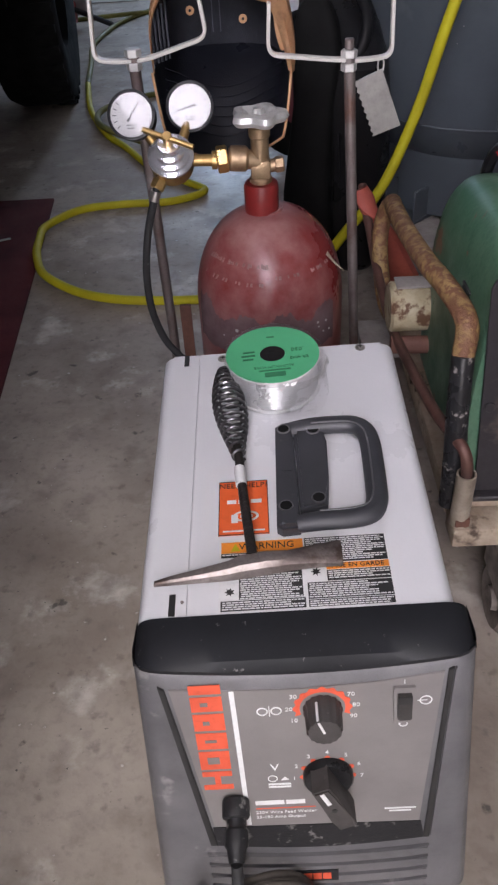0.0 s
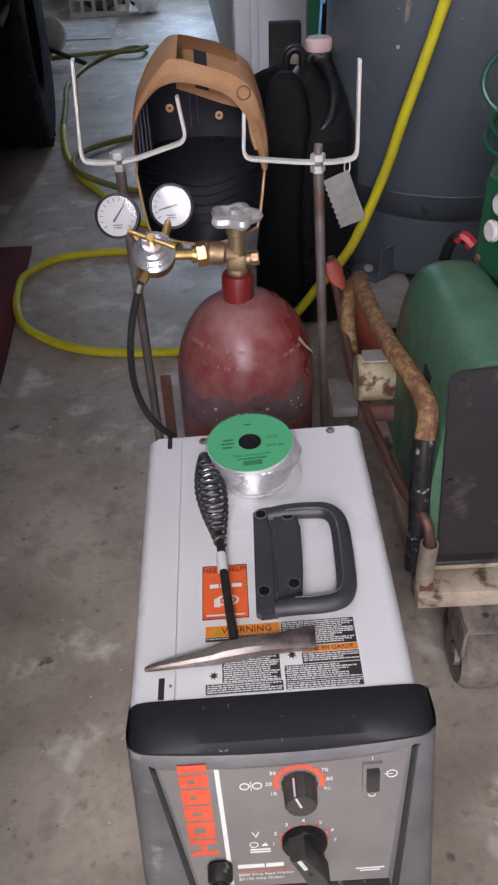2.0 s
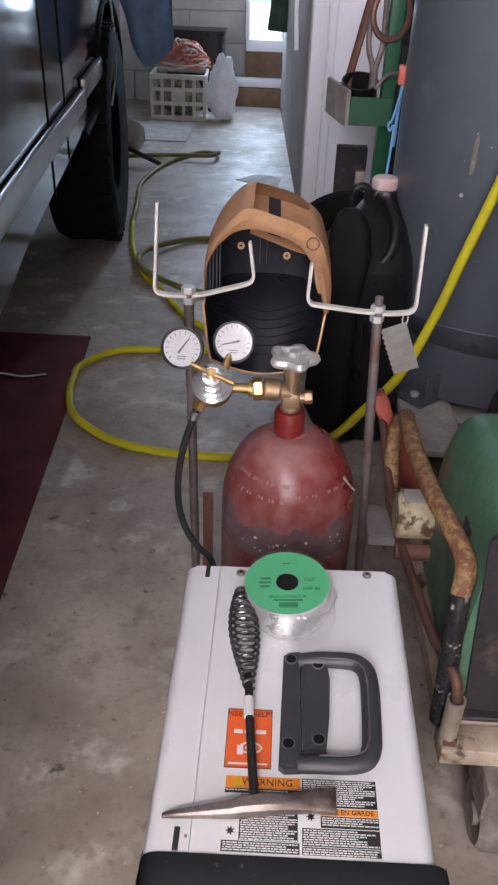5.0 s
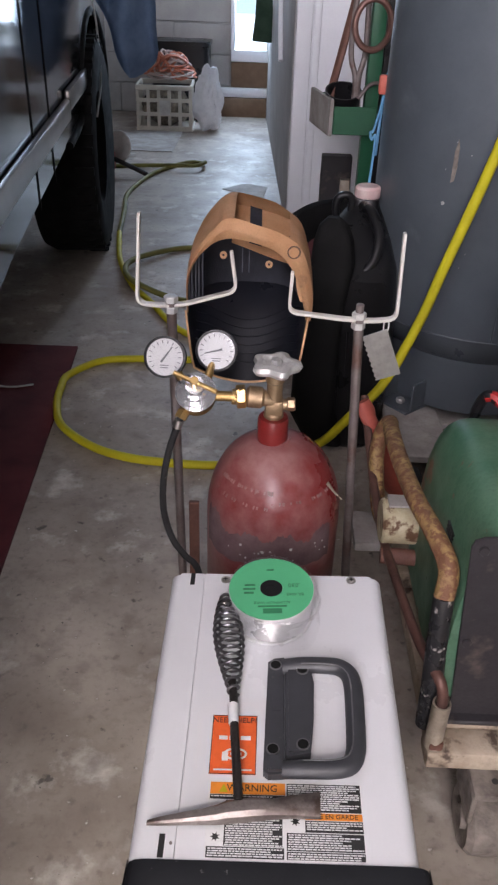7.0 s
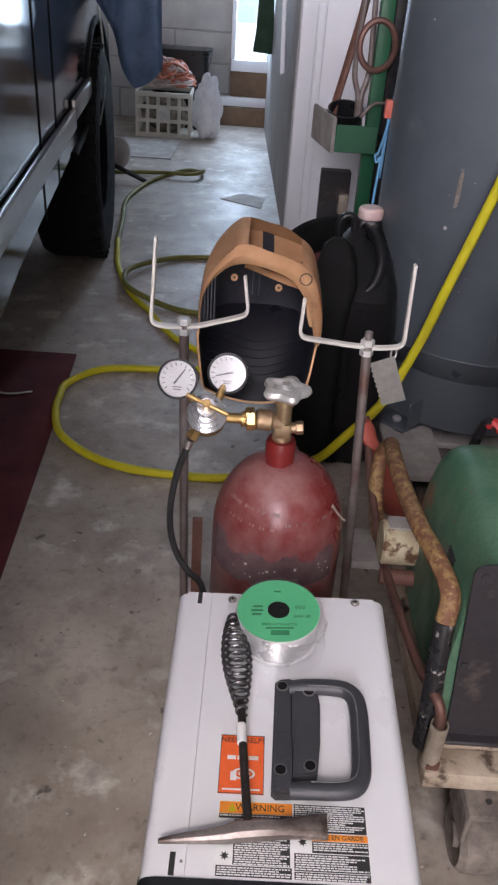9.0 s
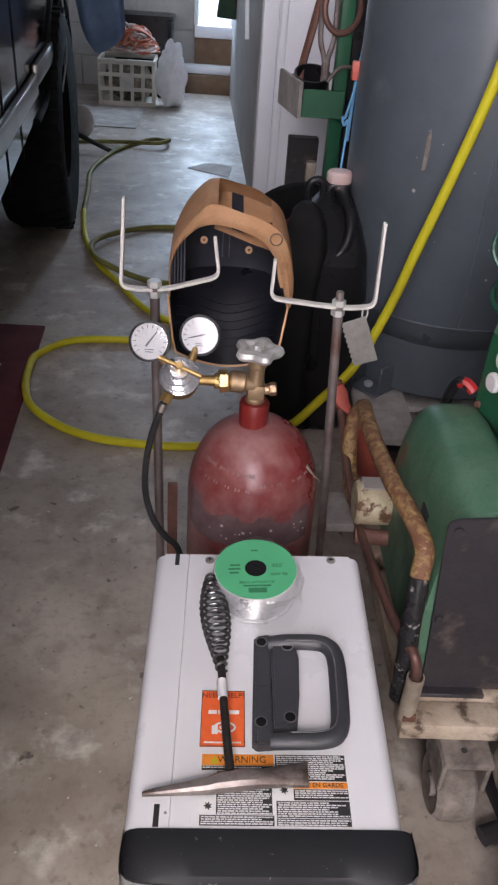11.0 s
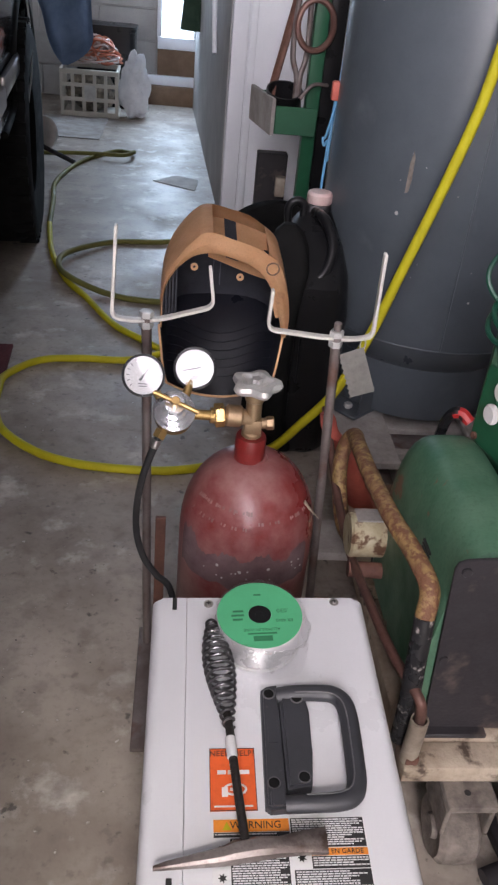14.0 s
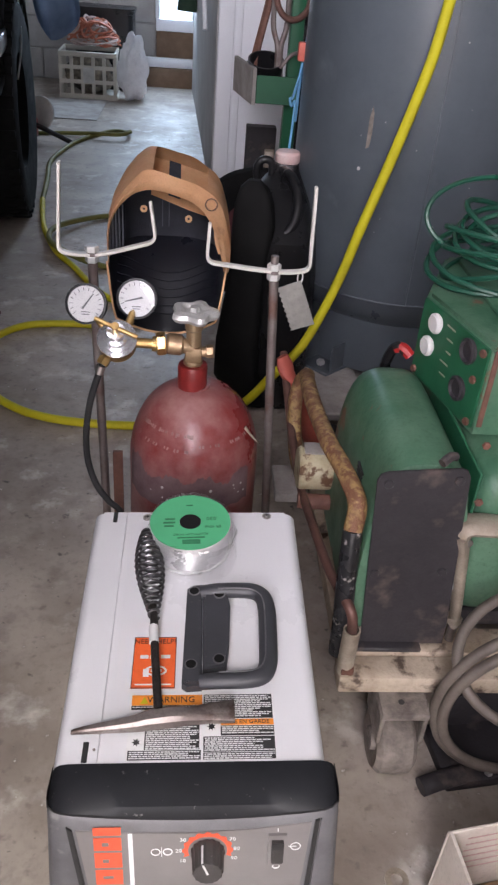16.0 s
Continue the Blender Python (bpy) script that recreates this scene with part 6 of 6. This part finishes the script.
part("caster_wheel", revolve([(0, -0.022), (0.02, -0.024), (0.022, -0.018), (0.05, -0.022), (0.060, -0.016), (0.062, 0.0), (0.060, 0.016), (0.05, 0.022), (0.022, 0.018), (0.02, 0.024), (0, 0.022)], 32, pose(0.302, 0.110, 0.052, 0, 90, 0) @ Matrix.Diagonal((0.82, 0.82, 1.35, 1))), "dust_and_highlight", tro, "dusty caked caster wheel")
part("caster_wheel", revolve([(0, -0.022), (0.05, -0.022), (0.060, -0.016), (0.060, 0.016), (0.05, 0.022), (0, 0.022)], 24, pose(0.302, 0.85, 0.062, 0, 90, 0)), "rubber", tro)
part("pipe_socket", revolve([(0.0095, 0.0), (0.0118, 0.0), (0.0118, 0.08), (0.0095, 0.08)], 24, pose(0.2165, 0.122, 0.185)), "galv", tro, "galvanised pipe socket")
part("socket_foot", box(0.209, 0.228, 0.110, 0.138, 0.1845, 0.20, 0.004), "rust", tro)
part("bent_pipe", tube([(0.2165, 0.122, 0.24), (0.2155, 0.122, 0.275), (0.210, 0.128, 0.297), (0.201, 0.16, 0.298), (0.193, 0.22, 0.288), (0.185, 0.33, 0.275), (0.177, 0.427, 0.272), (0.171, 0.53, 0.292), (0.166, 0.62, 0.33), (0.16, 0.70, 0.38)], 0.0072, 12), "copper_pipe", tro, "rusty brown bent pipe handle")

gen = thing("generator_set", "old green engine generator with rusty tube frame", "generator")
part("tube_frame", tube([(0.2045, 0.165, 0.40), (0.2085, 0.185, 0.432), (0.198, 0.24, 0.443), (0.186, 0.31, 0.442), (0.180, 0.42, 0.432), (0.182, 0.52, 0.418), (0.188, 0.575, 0.402), (0.181, 0.592, 0.376), (0.175, 0.585, 0.338), (0.177, 0.56, 0.290), (0.182, 0.515, 0.258), (0.20, 0.48, 0.245)], 0.0128, 14), "rust_yellow", gen, "yellow painted tube frame, heavily rusted")
part("frame_leg", tube([(0.2045, 0.166, 0.402), (0.2035, 0.158, 0.37), (0.204, 0.152, 0.33), (0.207, 0.148, 0.27), (0.21, 0.15, 0.192)], 0.0132, 14), "black_tube", gen, "chipped black tube leg")
part("frame_drum", disc(0.036, 0.084, 28, 0.004, along((0.168, 0.437, 0.306), (0.252, 0.437, 0.306))), "pale_yellow", gen, "pale yellow rust-stained drum")
part("drum_cap", box(0.176, 0.246, 0.420, 0.452, 0.3425, 0.346, 0.001, 1), "wood_grey", gen, "grey flat on top of the drum")
part("frame_bar", tube([(0.170, 0.405, 0.262), (0.25, 0.400, 0.262)], 0.013, 12, smooth=False), "rust", gen, "rust-stained cross bar")
part("side_plate", prism([(0.243, 0.196), (0.241, 0.236), (0.223, 0.482), (0.226, 0.491), (0.236, 0.496), (0.325, 0.504), (0.334, 0.501), (0.339, 0.491), (0.362, 0.236), (0.364, 0.196)], 0.0, 0.004, pose(0, 0.166, 0, 90, 0, 0), 0.001), "plate_dark", gen, "dark bolted steel plate")
for x, z in ((0.2425, 0.332), (0.237, 0.480), (0.325, 0.488), (0.334, 0.337)):
    part("plate_bolt", disc(0.0065, 0.004, 12, 0.001, pose(x, 0.1615, z, 90, 0, 0)), "plate_dark", gen)
part("lower_flange", box(0.236, 0.33, 0.148, 0.164, 0.191, 0.199, 0.002, 1), "plate_dark", gen)
shroud = bmesh.new()
hoops = []
for y, k in ((0.171, 0.95), (0.176, 0.985), (0.19, 1.0), (0.30, 1.0), (0.36, 1.0), (0.41, 0.99), (0.44, 0.965), (0.46, 0.92), (0.472, 0.85), (0.478, 0.70)):
    hoop = []
    for i in range(33):
        c, s_ = math.cos(math.pi * i / 32), math.sin(math.pi * i / 32)
        q = (abs(c) ** 3.6 + s_ ** 3.6) ** (-1 / 3.6)
        hoop.append(shroud.verts.new((0.2915 + 0.0695 * min(1.0, k + 0.03) * c * q, y, 0.22 + 0.284 * k * s_ * q)))
    hoops.append(hoop)
for a, b in zip(hoops, hoops[1:]):
    for i in range(32):
        shroud.faces.new((a[i], a[i + 1], b[i + 1], b[i]))
shroud.faces.new(hoops[0])
shroud.faces.new(list(reversed(hoops[-1])))
part("engine_shroud", shroud, "gen_green", gen, "faded green rounded engine shroud with rust patches")
vent = join(*[box(0.2262, 0.2312, 0.252, 0.284, 0.383 + 0.006 * i, 0.386 + 0.006 * i, 0.0005, 1) for i in range(8)])
part("vent_slots", vent, "ink_black", gen)
part("alternator", box(0.366, 0.72, 0.19, 0.50, 0.22, 0.475, 0.04, 4), "gen_green", gen, "green alternator housing")
part("seam_band", box(0.3612, 0.3655, 0.186, 0.505, 0.3, 0.48, 0.002, 1), "gen_dark_green", gen)
part("lever_lug", tube([(0.298, 0.162, 0.512), (0.31, 0.17, 0.517), (0.318, 0.175, 0.514)], 0.006, 8), "plate_dark", gen)
part("base_frame", box(0.235, 0.9, 0.205, 0.5, 0.1905, 0.22, 0.004), "plate_dark", gen)
part("latch", tube([(0.395, 0.186, 0.452), (0.415, 0.183, 0.444), (0.44, 0.184, 0.44)], 0.006, 8, flat=0.5), "galv", gen)
for x, y, z in ((0.366, 0.183, 0.44), (0.366, 0.183, 0.36), (0.386, 0.25, 0.484)):
    part("housing_bolt", disc(0.006, 0.005, 6, 0.001, pose(x, y, z, 90, 0, 0)), "rust", gen)
cb = part("control_box", prism([(0.378, 0.285), (0.74, 0.285), (0.74, 0.62), (0.40, 0.62), (0.332, 0.46)], 0.478, 0.610, bevel=0.006), "gen_green", gen, "green control box with rust-edged corner")
AF, BF = Vector((0.378, 0.285, 0.478)), Vector((0.332, 0.46, 0.478))
uF = (BF - AF).normalized()
nF = Vector((-uF.y, uF.x, 0)).normalized()
MF = Matrix((uF, Vector((0, 0, 1)), nF)).transposed().to_4x4()
MF.translation = AF   # x along the panel, y up, z out of it
part("meter_panel", prism(rounded(0.004, 0.178, 0.006, 0.127, 0.004), 0.0004, 0.004, MF, 0.0008), "gen_dark_green", gen, "dark green meter panel")
for u, z in ((0.131, 0.106), (0.141, 0.066)):
    part("meter", disc(0.0150, 0.010, 28, 0.003, MF @ pose(u, z, 0.004)), "gauge_white", gen, "white round meter")
for u, z in ((0.045, 0.105), (0.05, 0.045)):
    part("outlet_socket", revolve([(0, 0), (0.018, 0), (0.018, 0.005), (0.014, 0.007), (0.013, 0.002), (0, 0.002)], 24, MF @ pose(u, z, 0.004)), "plate_dark", gen, "round dark brown socket outlet")
for k in range(5):
    part("printed_bar", box(0.086, 0.108 - 0.005 * (k % 3), 0.113 - 0.018 * k, 0.1155 - 0.018 * k, 0.004, 0.0045, m=MF), "galv", gen)
for u, z in ((0.012, 0.118), (0.012, 0.014), (0.168, 0.014), (0.02, 0.075)):
    part("panel_bolt", disc(0.006, 0.005, 8, 0.001, MF @ pose(u, z, 0.004)), "rust", gen)
part("rust_edge", box(0.380, 0.388, 0.2825, 0.2848, 0.49, 0.606, 0.001, 1), "rust", gen)
for k in range(3):
    part("louvre", box(0.40, 0.5, 0.281, 0.2846, 0.545 + 0.018 * k, 0.550 + 0.018 * k, 0.001, 1), "gen_green", gen)
part("box_lid", box(0.41, 0.74, 0.32, 0.6, 0.6105, 0.619, 0.004, 2), "gen_green", gen)
part("red_lead", tube([(0.322, 0.47, 0.505), (0.308, 0.478, 0.512), (0.298, 0.485, 0.49), (0.292, 0.49, 0.44), (0.30, 0.55, 0.36)], 0.008, 8), "plastic_black", gen, "black battery lead")
part("lead_boot", tube([(0.327, 0.466, 0.502), (0.315, 0.474, 0.512), (0.305, 0.48, 0.508)], 0.0085, 8), "red", gen, "red battery terminal boot")

random.seed(5)
cpts = []
for i in range(9 * 12):
    a = 2 * math.pi * i / 12
    k = i // 12
    cpts.append((0.47 + (0.125 + 0.012 * math.sin(k * 2.1)) * math.cos(a) + 0.006 * k, 0.515 + 0.095 * math.sin(a) + 0.008 * math.sin(k * 3), 0.632 + 0.006 * k + (0.02 + 0.012 * (k % 3)) * math.sin(a + k) + 0.012))
wc = thing("cord_coil", "loose coil of dark green electric cord lying on the control box", "cord")
part("coil", tube(cpts, 0.0042, 7, steps=3), "cord_green", wc)
part("loose_loop", tube([(0.455 + 0.115 * math.cos(a), 0.57 + 0.03 * math.sin(a), 0.690 + 0.055 * math.sin(a)) for a in [i * math.pi / 6 for i in range(12)]], 0.004, 7, closed=True, steps=4), "cord_green", wc)
part("loose_loop", tube([(0.50 + 0.10 * math.cos(a), 0.54 - 0.03 * math.sin(a), 0.68 + 0.045 * math.sin(a)) for a in [i * math.pi / 6 for i in range(12)]], 0.004, 7, closed=True, steps=4), "cord_green", wc)

clampm = thing("locking_pliers", "tan locking pliers clamped upright on the trolley", "pliers", pose(0.020, 0.055, -0.045))
part("handle", tube([(0.357, 0.12, 0.268), (0.355, 0.12, 0.30), (0.346, 0.12, 0.36), (0.338, 0.12, 0.41), (0.331, 0.12, 0.438), (0.336, 0.12, 0.451), (0.36, 0.12, 0.452), (0.43, 0.12, 0.448)], lambda t: 0.011 + 0.010 * min(1, 1.6 * t), 12, flat=0.55), "galv", clampm, "tan metal handle")
part("rib", tube([(0.352, 0.1135, 0.32), (0.345, 0.112, 0.36), (0.340, 0.111, 0.39)], 0.0035, 8), "galv", clampm)
part("screw", disc(0.0062, 0.034, 12, 0.001, pose(0.358, 0.12, 0.236)), "rod_steel", clampm)
part("rivet", disc(0.007, 0.004, 14, 0.001, pose(0.338, 0.108, 0.432, 90, 0, 0)), "steel", clampm)
part("lever", prism([(0.0, 0.0), (0.016, -0.014), (0.018, 0.004), (0.003, 0.026)], 0, 0.002, pose(0.326, 0.118, 0.352, 90, 0, 0)), "paper", clampm)

solo("orange_guard", tube([(0.31, 0.78, 0.001), (0.262, 0.73, 0.15), (0.210, 0.69, 0.27), (0.172, 0.665, 0.345), (0.155, 0.675, 0.385)], lambda t: 0.052 - 0.038 * t, 14, flat=0.6), "orange", "faded orange plastic guard leaning beside the trolley", "guard")
random.seed(9)
bc = []
for i in range(3 * 14 + 1):
    a = 2 * math.pi * i / 14 + 0.6
    k = min(2, i // 14)
    rr = 0.133 + (0.0, 0.016, 0.008)[k]
    lean = (0.0, 0.02, 0.62)[k]
    bc.append((0.482 + rr * math.cos(a) + 0.008 * k, 0.068 + 0.012 * k + lean * 0.11 * math.sin(a), 0.168 + 0.075 * (k == 2) + rr * (1.0 if k < 2 else 0.5) * math.sin(a)))
cable = solo("cable_coil", tube(bc, 0.0076, 10, steps=3), "cable_brown", "coil of brown-grey welding cable hanging over the trolley edge", "cable")
junk = thing("scrap_bracket", "dark oily steel bracket with bolts lying on the floor", "scrap metal", pose(0.40, 0.0, 0, 0, 0, 8))
part("plate", box(-0.01, 0.25, 0.055, 0.16, 0.0, 0.02, 0.004), "plate_dark", junk)
part("upright", box(0.02, 0.25, 0.15, 0.16, 0.02, 0.09, 0.004), "plate_dark", junk)
part("lug", tube([(-0.05, 0.06, 0.016), (-0.02, 0.065, 0.018), (0.02, 0.07, 0.018)], 0.015, 10, flat=0.8), "plate_dark", junk)
for x in (0.0, 0.057, 0.12):
    part("bolt", disc(0.0065, 0.005, 6, 0.001, pose(x, 0.064, 0.0205)), "zinc", junk)
wash = revolve([(0.008, 0.0), (0.016, 0.0), (0.016, 0.002), (0.008, 0.002), (0.008, 0.0)], 28, pose(0.284, -0.072, 0.0005))
solo("washer", wash, "galv", "flat steel washer lying on the concrete", "washer")

cbx = thing("cardboard_box", "open pale cardboard box with faint printing", "box", pose(0.318, -0.088, 0, 0, 0, 10))
part("back_wall", box(0.0, 0.32, -0.004, 0.0, 0.001, 0.145, 0.001, 1), "cardboard", cbx)
part("side_wall", prism([(0.0, -0.005), (0.004, -0.005), (-0.02, -0.33), (-0.024, -0.33)], 0.001, 0.15), "cardboard", cbx)
part("side_wall", prism([(0.316, -0.005), (0.32, -0.005), (0.30, -0.33), (0.296, -0.33)], 0.001, 0.145), "cardboard", cbx)
part("front_wall", box(-0.018, 0.294, -0.334, -0.33, 0.001, 0.12, 0.001, 1), "cardboard", cbx)
part("bottom", prism([(0.005, -0.006), (0.315, -0.006), (0.295, -0.329), (-0.019, -0.329)], 0.001, 0.006), "card_inside", cbx)
for k in range(6):
    part("printed_bar", box(0.03, 0.28 - 0.02 * (k % 3), -0.0048, -0.0042, 0.055 + 0.014 * k, 0.057 + 0.014 * k), "pink", cbx)
solo("brown_paper", box(0.34, 0.58, -0.38, -0.14, 0.008, 0.06, 0.01, 2), "card_inside", "brown packing material lying in the box", "packing")
solo("floor_plank", box(0.165, 0.203, 0.20, 0.585, 0.0, 0.03, 0.003, 1), "wood_brown", "weathered brown plank lying on the floor beside the trolley", "timber")
